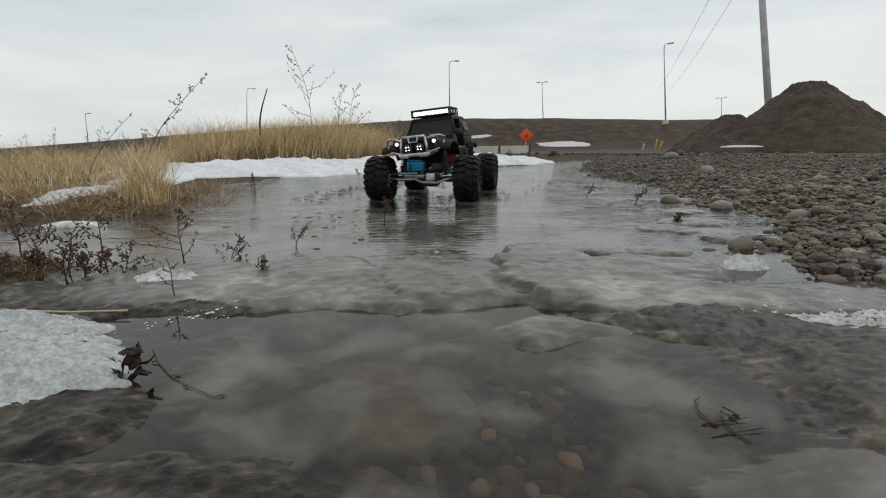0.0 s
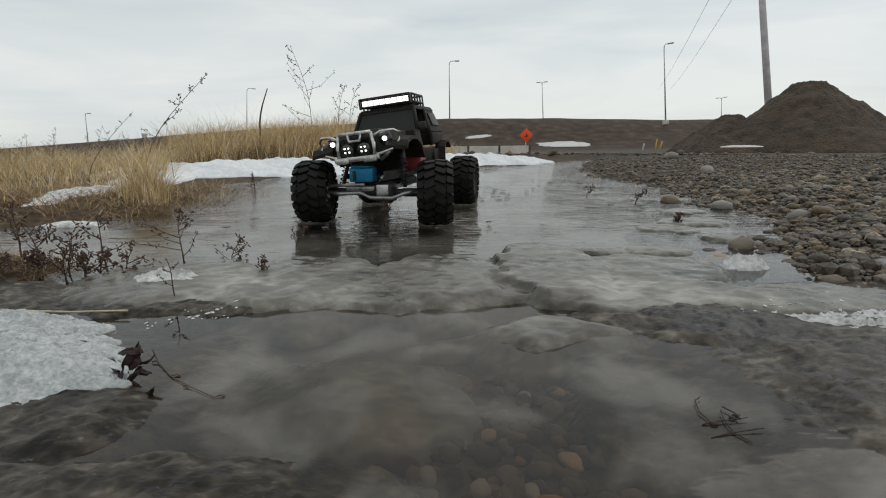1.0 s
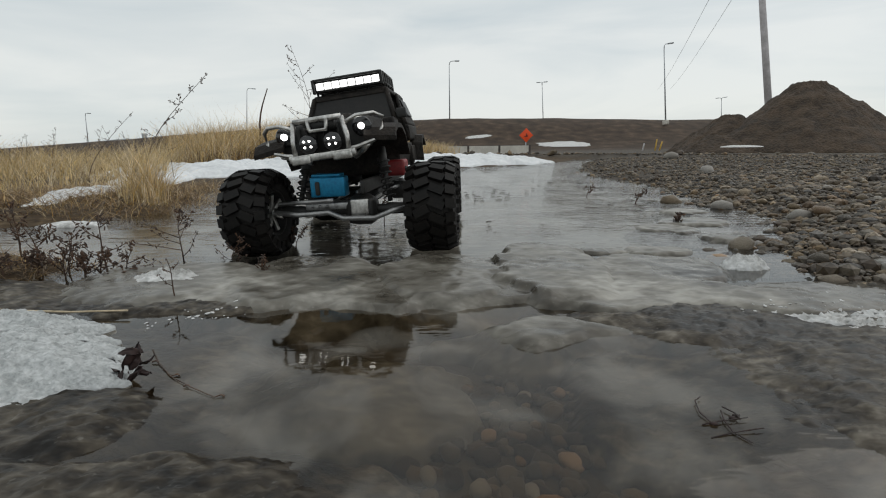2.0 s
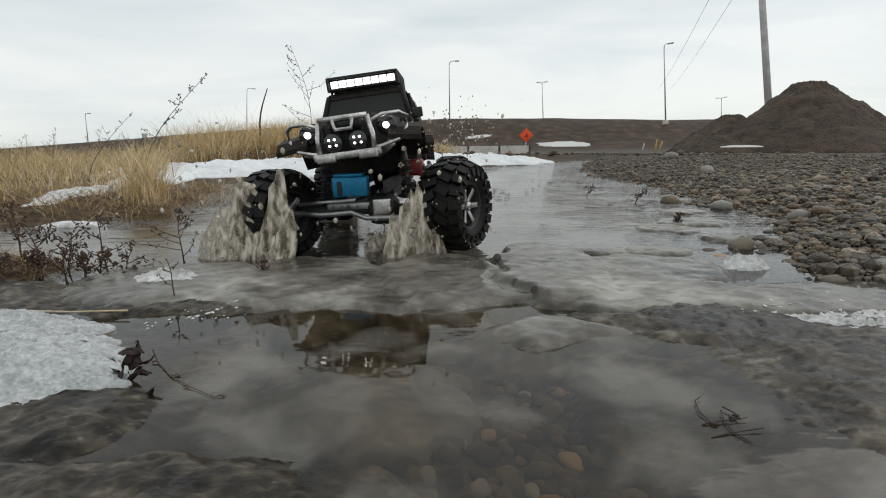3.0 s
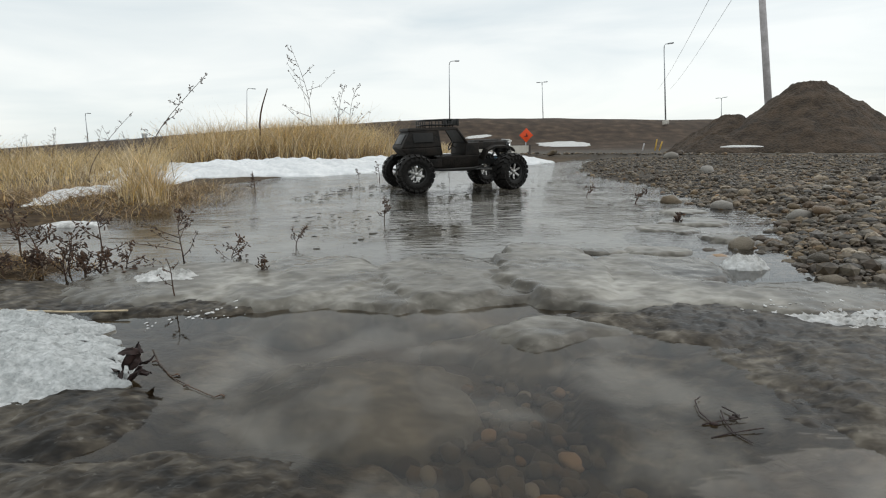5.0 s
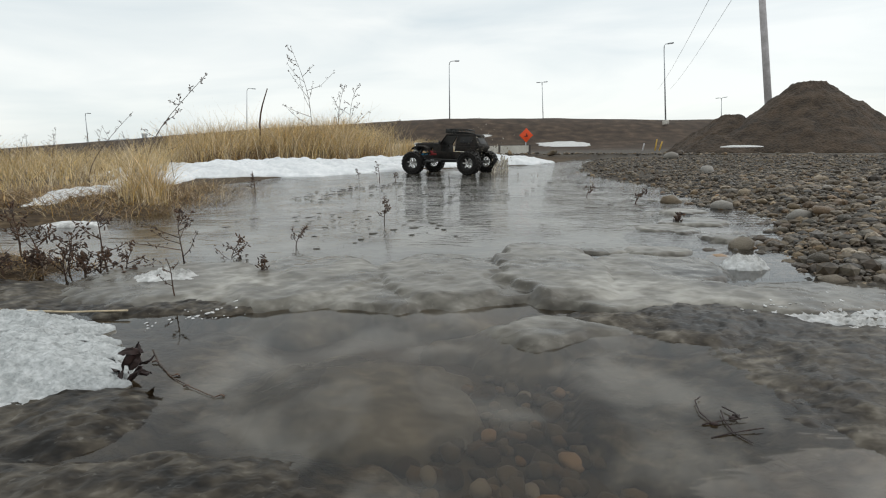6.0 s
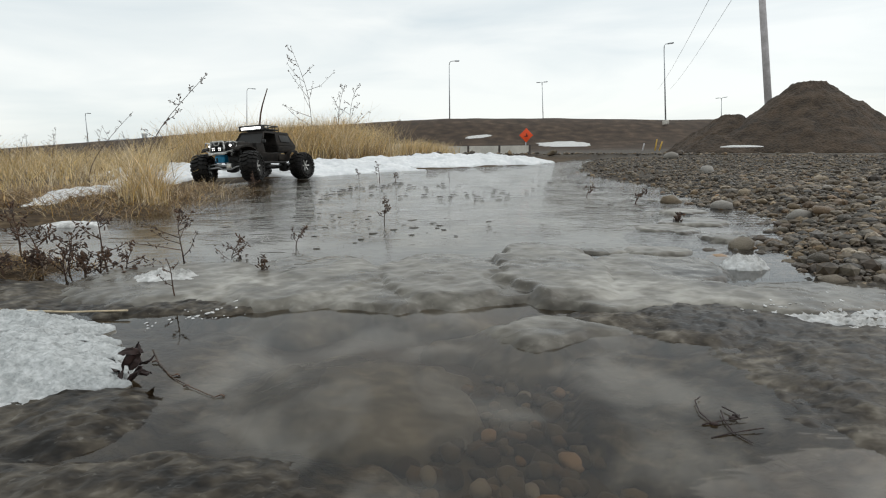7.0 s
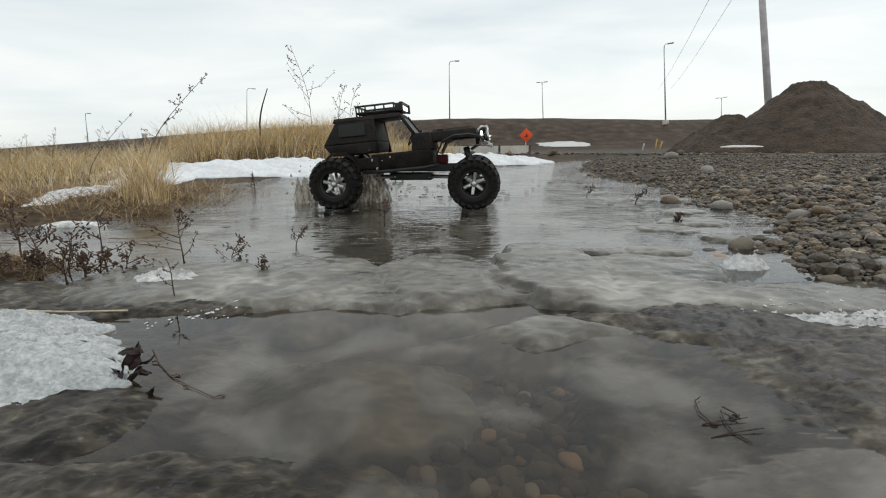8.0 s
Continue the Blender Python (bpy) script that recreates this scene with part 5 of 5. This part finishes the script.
    def rack(b2):
        z = 0.203
        for zz in (z, z + 0.013):
            tube(b2, [(-0.056, -0.012, zz), (0.056, -0.012, zz), (0.056, -0.105, zz), (-0.056, -0.105, zz), (-0.056, -0.012, zz)], 0.0022, 0.0022, 6)
        for x in (-0.056, -0.028, 0.0, 0.028, 0.056):
            for y in (-0.012, -0.105):
                tube(b2, [(x, y, 0.195), (x, y, z + 0.013)], 0.002, 0.002, 6)
            tube(b2, [(x, -0.012, z), (x, -0.105, z)], 0.0018, 0.0018, 6)
        for y in (-0.036, -0.058, -0.082):
            for x in (-0.056, 0.056):
                tube(b2, [(x, y, 0.195), (x, y, z + 0.013)], 0.002, 0.002, 6)
            tube(b2, [(-0.056, y, z), (0.056, y, z)], 0.0018, 0.0018, 6)
    on_body("roof_rack", M_CHASSIS, "black tubular roof rack", rack)
    on_body("light_bar", M_CHASSIS, "black housing of the roof light bar", lambda b2: [block(b2, -0.056, 0.056, -0.010, 0.003, 0.200, 0.216, 0.002)] + [block(b2, x - 0.002, x + 0.002, 0.002, 0.010, 0.199, 0.217, 0.001) for x in (-0.056, 0.056)] + [block(b2, -0.056, 0.056, 0.002, 0.009, 0.2145, 0.2175, 0.001)])
    on_body("led_strip", M_LEDBAR, "lit white LED strip", lambda b2: [block(b2, -0.052 + 0.0132 * k, -0.0402 + 0.0132 * k, 0.0028, 0.0042, 0.2035, 0.2125, 0.0008) for k in range(8)])
    def wheel_ring(b2):
        m = pose(-0.03, 0.008, 0.142, 62, 0, 0)
        tube(b2, [m @ Vector((0.016 * math.cos(a), 0.016 * math.sin(a), 0)) for a in (2 * math.pi * k / 16 for k in range(17))], 0.002, 0.002, 6)
        tube(b2, [(-0.03, 0.009, 0.143), (-0.03, 0.04, 0.125)], 0.002, 0.002, 6)
    on_body("steering_wheel", M_CHASSIS, "black toy steering wheel", wheel_ring)
    on_body("antenna_mount", M_CHASSIS, "small black hood mirror", lambda b2: block(b2, -0.090, -0.074, 0.028, 0.034, 0.150, 0.164, 0.002))
    for ob in body.children:
        for v in ob.data.vertices:
            if v.co.z > 0.158:
                v.co.z += (v.co.z - 0.158) * 0.20
    tagged(truck, "muddy black radio-controlled off-road truck with chrome bumper and lit lamps", "toy truck")
    return truck, body


truck, body = build_truck()
wheels = []
first = build_wheel()
for name, x, y in (("fl", -1, 1), ("fr", 1, 1), ("rl", -1, -1), ("rr", 1, -1)):
    w = first if name == "fl" else copy_thing(first, Matrix())
    w.parent = truck
    wheels.append((w, x * HALF_TRACK, y * HALF_BASE))

# seconds, x, y, heading, nose up, lean, body nose up, body lean, steer, body lift
DRIVE = (
    (0, -0.010, 1.392, 166, 0, 0, -2, 5, 3, 0.022),
    (0.2, -0.012, 1.305, 170, 0, 0, -2, 4, 3, 0.022),
    (0.5, -0.010, 1.275, 172, 0, 0, -2, 4, -15, 0.022),
    (0.7, -0.044, 1.195, 168, 0, 0, -2, 5, -14, 0.022),
    (1.0, -0.096, 1.035, 168, 0, 0, -2, 6, 12, 0.022),
    (1.2, -0.099, 0.968, 169, 0, 1, -2, 6, 14, 0.024),
    (1.5, -0.100, 0.875, 172, 0, 1.5, -1, 5.5, 12, 0.026),
    (1.7, -0.112, 0.815, 175, 0, 2, -1, 5.5, 4, 0.028),
    (2.1, -0.122, 0.785, 177, 0, 2, -1, 5.5, -4, 0.029),
    (2.5, -0.128, 0.768, 177, 0, 2, -1, 5.5, -9, 0.030),
    (2.8, -0.124, 0.760, 177, 0, 2, -1, 5.5, -13, 0.030),
    (2.9, -0.113, 0.763, 177, 0, 2, -1, 5.5, -22, 0.030),
    (3, -0.098, 0.785, 179, 0, 2, -1, 5, -28, 0.030),
    (3.1, -0.074, 0.855, 188, 0, 1, -1, 4, -24, 0.029),
    (3.2, -0.043, 0.940, 198, 0, 0, 0, 3, -14, 0.027),
    (3.3, -0.022, 1.030, 208, 0, 0, -1, 0, -6, 0.026),
    (3.4, -0.014, 1.120, 219, 0, 0, -2, -1, 0, 0.026),
    (3.5, -0.020, 1.215, 230, 0, 0, -2, -2, 6, 0.026),
    (3.6, -0.062, 1.330, 240, 0, 0, 0, -2, 8, 0.018),
    (3.8, -0.136, 1.500, 254, 0, 0, 0, 0, 10, 0.006),
    (4, -0.203, 1.591, 262, 0, 0, 0, 0, 12, 0.003),
    (4.2, -0.221, 1.611, 264, 0, 0, 0, 0, 14, 0.003),
    (4.5, -0.218, 1.578, 264, 0, 0, 0, 0, 16, 0.003),
    (4.7, -0.187, 1.585, 263, 0, 0, 1, 0, 16, 0.003),
    (4.95, -0.02, 1.6, 280, 0, 0, 2, 1, 18, 0.003),
    (5.2, 0.2, 1.72, 312, 0, 0, 2, 3, 20, 0.003),
    (5.4, 0.34, 1.92, 345, 0, 0, 2, 3, 20, 0.003),
    (5.6, 0.375, 2.15, 380, 0, 0, 2, 3, 18, 0.003),
    (5.8, 0.275, 2.318, 405, 0, 0, 2, 3, 14, 0.003),
    (6, 0.046, 2.526, 423, 0, 0, 2, 2, 10, 0.003),
    (6.2, -0.259, 2.496, 452, 0, 0, 2, 1, 6, 0.003),
    (6.4, -0.492, 2.42, 464, 3, 0, 2, 0, 6, 0.003),
    (6.6, -0.676, 2.418, 480, 7, 0, 3, 0, 12, 0.003),
    (6.8, -0.755, 2.23, 498, 4, 3, 1, 0, 22, 0.003),
    (7, -0.805, 2.02, 522, 2, 3, 0, 0, 22, 0.006),
    (7.2, -0.800, 1.84, 545, 0, 2, 0, 2, 16, 0.012),
    (7.4, -0.718, 1.63, 563, -1, 1, 1, 5, 26, 0.012),
    (7.5, -0.655, 1.57, 574, 0, 0, 2, 6, 28, 0.012),
    (7.6, -0.555, 1.44, 590, 0, 0, 5, 6, 24, 0.014),
    (7.7, -0.452, 1.36, 606, 0, 0, 5, 3, 14, 0.02),
    (7.8, -0.335, 1.27, 613, 0, 0, 5, 2, 8, 0.02),
    (7.9, -0.215, 1.215, 619, 0, 0, 5, 0, 2, 0.02),
    (8, -0.078, 1.20, 625, 0, 0, 5, 0, 0, 0.02),
)


def drive_at(t):
    for a, b in zip(DRIVE, DRIVE[1:]):
        if t <= b[0]:
            f = (t - a[0]) / (b[0] - a[0])
            return [p + (q - p) * f for p, q in zip(a, b)]
    return list(DRIVE[-1])


def bank_height(x, y):
    return max(-0.004, min(0.012, ground_z(x, y) + 0.002))


# ---- water thrown up by the wheels ----
# seconds of rise, crest and end, x, y, height, width
JETS = (
    (2.82, 2.95, 3.12, -0.007, 0.597, 0.112, 0.042),
    (2.85, 3.0, 3.2, -0.26, 0.562, 0.130, 0.084),
    (2.9, 3.02, 3.2, -0.071, 0.6, 0.061, 0.036),
    (2.9, 3.03, 3.25, -0.021, 0.565, 0.159, 0.060),
    (3.0, 3.12, 3.3, -0.256, 0.659, 0.128, 0.084),
    (3.02, 3.15, 3.35, 0.018, 0.671, 0.159, 0.042),
    (3.1, 3.22, 3.42, -0.168, 0.754, 0.166, 0.072),
    (3.1, 3.22, 3.42, 0.12, 0.789, 0.153, 0.042),
    (3.2, 3.33, 3.5, -0.147, 0.887, 0.147, 0.057),
    (3.2, 3.33, 3.52, -0.097, 0.883, 0.173, 0.057),
    (3.2, 3.33, 3.52, 0.153, 0.939, 0.174, 0.034),
    (3.3, 3.42, 3.6, -0.056, 0.94, 0.182, 0.046),
    (3.32, 3.45, 3.62, 0.014, 0.968, 0.205, 0.034),
    (3.3, 3.43, 3.62, 0.189, 1.006, 0.223, 0.034),
    (3.3, 3.43, 3.6, -0.145, 1.057, 0.136, 0.046),
    (3.42, 3.52, 3.7, -0.018, 1.108, 0.143, 0.046),
    (3.42, 3.53, 3.72, 0.041, 1.039, 0.203, 0.034),
    (3.42, 3.53, 3.72, 0.24, 1.203, 0.198, 0.034),
    (3.5, 3.62, 3.8, -0.119, 1.332, 0.135, 0.057),
    (3.5, 3.62, 3.8, 0.139, 1.188, 0.208, 0.040),
    (5.65, 5.82, 6.05, 0.478, 2.236, 0.136, 0.060),
    (5.7, 5.83, 6.0, 0.218, 2.244, 0.122, 0.050),
    (5.85, 6.0, 6.2, 0.288, 2.374, 0.113, 0.050),
    (6.45, 6.6, 6.8, -0.629, 2.322, 0.095, 0.060),
    (7.5, 7.62, 7.8, -0.509, 1.205, 0.066, 0.060),
    (7.6, 7.72, 7.9, -0.408, 1.17, 0.162, 0.057),
    (7.6, 7.72, 7.9, -0.453, 1.175, 0.119, 0.057),
    (7.7, 7.82, 8.0, -0.423, 1.172, 0.205, 0.046),
    (7.7, 7.82, 8.02, -0.342, 1.163, 0.182, 0.057),
    (7.72, 7.85, 8.05, -0.266, 1.18, 0.131, 0.081),
    (7.8, 7.95, 8.15, -0.319, 1.161, 0.181, 0.057),
    (7.82, 7.95, 8.15, -0.137, 1.192, 0.132, 0.081),
    (7.85, 8.0, 8.2, -0.207, 1.174, 0.151, 0.069),
)
# seconds of rise, crest and end, x, y, z, spread
SPRAYS = (
    (0.45, 0.6, 0.85, 0.208, 1.3, 0.13, 0.09),
    (2.85, 3.0, 3.25, 0.032, 0.8, 0.159, 0.07),
    (3.05, 3.2, 3.45, 0.208, 0.95, 0.172, 0.08),
    (3.1, 3.3, 3.55, -0.098, 1.0, 0.143, 0.1),
    (3.15, 3.32, 3.6, 0.193, 1.05, 0.164, 0.08),
    (3.25, 3.42, 3.7, -0.009, 1.1, 0.155, 0.12),
    (3.3, 3.45, 3.75, 0.215, 1.1, 0.166, 0.08),
    (3.4, 3.55, 3.8, -0.047, 1.2, 0.101, 0.12),
    (3.45, 3.6, 3.85, 0.185, 1.3, 0.149, 0.11),
    (5.7, 5.85, 6.1, 0.188, 2.3, 0.188, 0.13),
    (5.85, 6.02, 6.25, 0.225, 2.4, 0.189, 0.12),
    (7.6, 7.8, 8.05, -0.535, 1.4, 0.118, 0.16),
    (7.7, 7.9, 8.15, -0.378, 1.3, 0.133, 0.16),
    (7.5, 7.68, 7.9, -0.694, 1.5, 0.091, 0.12),
)


def jet_mesh(h, w, seed):
    """A ragged curtain of water, curled round the wheel, fingered at the top, with drops torn off."""
    r = random.Random(seed)
    bm = bmesh.new()
    nu, nv = 22, 13
    turn, arc = r.uniform(-0.6, 0.6), r.uniform(1.6, 2.6)
    for skin in (0.0, -0.004):
        rows = []
        for i in range(nu + 1):
            u = i / nu
            a = turn + arc * (u - 0.5)
            edge = math.sin(math.pi * min(1, max(0, u))) ** 0.6
            top = h * edge * (0.52 + 0.62 * abs(noise.noise(Vector((u * 5.5, seed * 1.7, 0)))) + 0.35 * abs(noise.noise(Vector((u * 14, seed * 2.3, 4)))))
            col = []
            for j in range(nv + 1):
                v = j / nv
                rad = w * (0.42 + 0.35 * v * v) + skin * (1 - 0.8 * v) + 0.006 * noise.noise(Vector((u * 9, v * 5, seed)))
                col.append(bm.verts.new((rad * math.sin(a) * 1.3 + 0.004 * noise.noise(Vector((u * 20, v * 9, seed + 3))), 0.7 * (rad * math.cos(a) - 0.4 * w), -0.03 + (top + 0.03) * v)))
            rows.append(col)
        for p, q in zip(rows, rows[1:]):
            for j in range(nv):
                bm.faces.new((p[j], q[j], q[j + 1], p[j + 1]))
    for k in range(70):
        f = r.uniform(0.25, 1.3)
        o = Vector((r.gauss(0, w * 0.7), r.gauss(0, w * 0.4), h * f))
        s = 0.0008 + 0.0026 * r.random() ** 2.2
        bmesh.ops.create_icosphere(bm, subdivisions=1, radius=s, matrix=Matrix.Translation(o) @ Matrix.Diagonal((1, 1, r.uniform(0.8, 1.9), 1)))
    return bm


def spray_mesh(w, seed):
    r = random.Random(seed)
    bm = bmesh.new()
    for k in range(150):
        o = Vector((r.gauss(0, w * 0.5), r.gauss(0, w * 0.4), r.gauss(0, w * 0.4)))
        bmesh.ops.create_icosphere(bm, subdivisions=1, radius=0.0007 + 0.0025 * r.random() ** 2, matrix=Matrix.Translation(o) @ Matrix.Diagonal((1, 1, r.uniform(0.8, 1.5), 1)))
    return bm


splashes, sprays = [], []
for k, (t0, t1, t2, x, y, h, w) in enumerate(JETS):
    ob = tagged(part("water_splash", jet_mesh(h, w, k + 1), M_SPLASH), "curtain of muddy water thrown up by a wheel", "splash", "water splashes", "stuff")
    ob.matrix_basis = pose(x, y, -h - 0.06)
    splashes.append(ob)
for k, (t0, t1, t2, x, y, z, w) in enumerate(SPRAYS):
    ob = tagged(part("water_spray", spray_mesh(w, k + 60), M_SPLASH), "cloud of small water drops flying off a wheel", "spray", "water sprays", "stuff")
    ob.matrix_basis = pose(x, y, -0.4)
    sprays.append(ob)


def throw_water():
    for ob, (t0, t1, t2, x, y, h, w) in zip(splashes, JETS):
        low = -h * 1.25 - 0.04
        rows = [(0.0, pose(x, y, low)), (t0, pose(x, y, low)), (t1, pose(x, y, 0))]
        if t2 < 8.0:
            rows += [(t2, pose(x, y, low)), (8.0, pose(x, y, low))]
        else:
            rows += [(8.0, pose(x, y, low * max(0.0, 8.0 - t1) / (t2 - t1)))] if t1 < 8.0 else []
        walk(ob, rows)
    for ob, (t0, t1, t2, x, y, z, w) in zip(sprays, SPRAYS):
        low = -1.6 * w - 0.05
        rows = [(0.0, pose(x, y, low)), (t0, pose(x - 0.3 * w, y, low)), (t1, pose(x, y, z, 0, 8, 0))]
        if t2 < 8.0:
            rows += [(t2, pose(x + 0.3 * w, y, low, 0, 16, 0)), (8.0, pose(x + 0.3 * w, y, low, 0, 16, 0))]
        else:
            rows += [(8.0, pose(x + 0.1 * w, y, z + (low - z) * max(0.0, 8.0 - t1) / (t2 - t1), 0, 12, 0))]
        walk(ob, rows)


def motions():
    rows, sway = [], []
    for t, x, y, head, up, lean, bup, blean, steer, lift in DRIVE:
        rows.append((t, pose(x, y, bank_height(x, y) - 0.002, up, lean, head)))
        sway.append((t, pose(0, 0, lift, bup, blean, 0)))
    walk(truck, rows)
    walk(body, sway)
    for w, wx, wy in wheels:
        spin, last, keys = 0.0, None, []
        for k in range(0, 241):
            t = k / 30
            d = drive_at(t)
            a = radians(d[3])
            fwd = Vector((-math.sin(a), math.cos(a)))
            p = Vector((d[1], d[2])) + Vector((math.cos(a) * wx - math.sin(a) * wy, math.sin(a) * wx + math.cos(a) * wy))
            if last is not None:
                spin -= math.degrees((p - last).dot(fwd) / TYRE_R)
            last = p
            keys.append((t, pose(wx, wy, TYRE_R, 0, 0, d[8] if wy > 0 else 0) @ pose(0, 0, 0, spin, 0, 0)))
        walk(w, keys)
    throw_water()


motions()
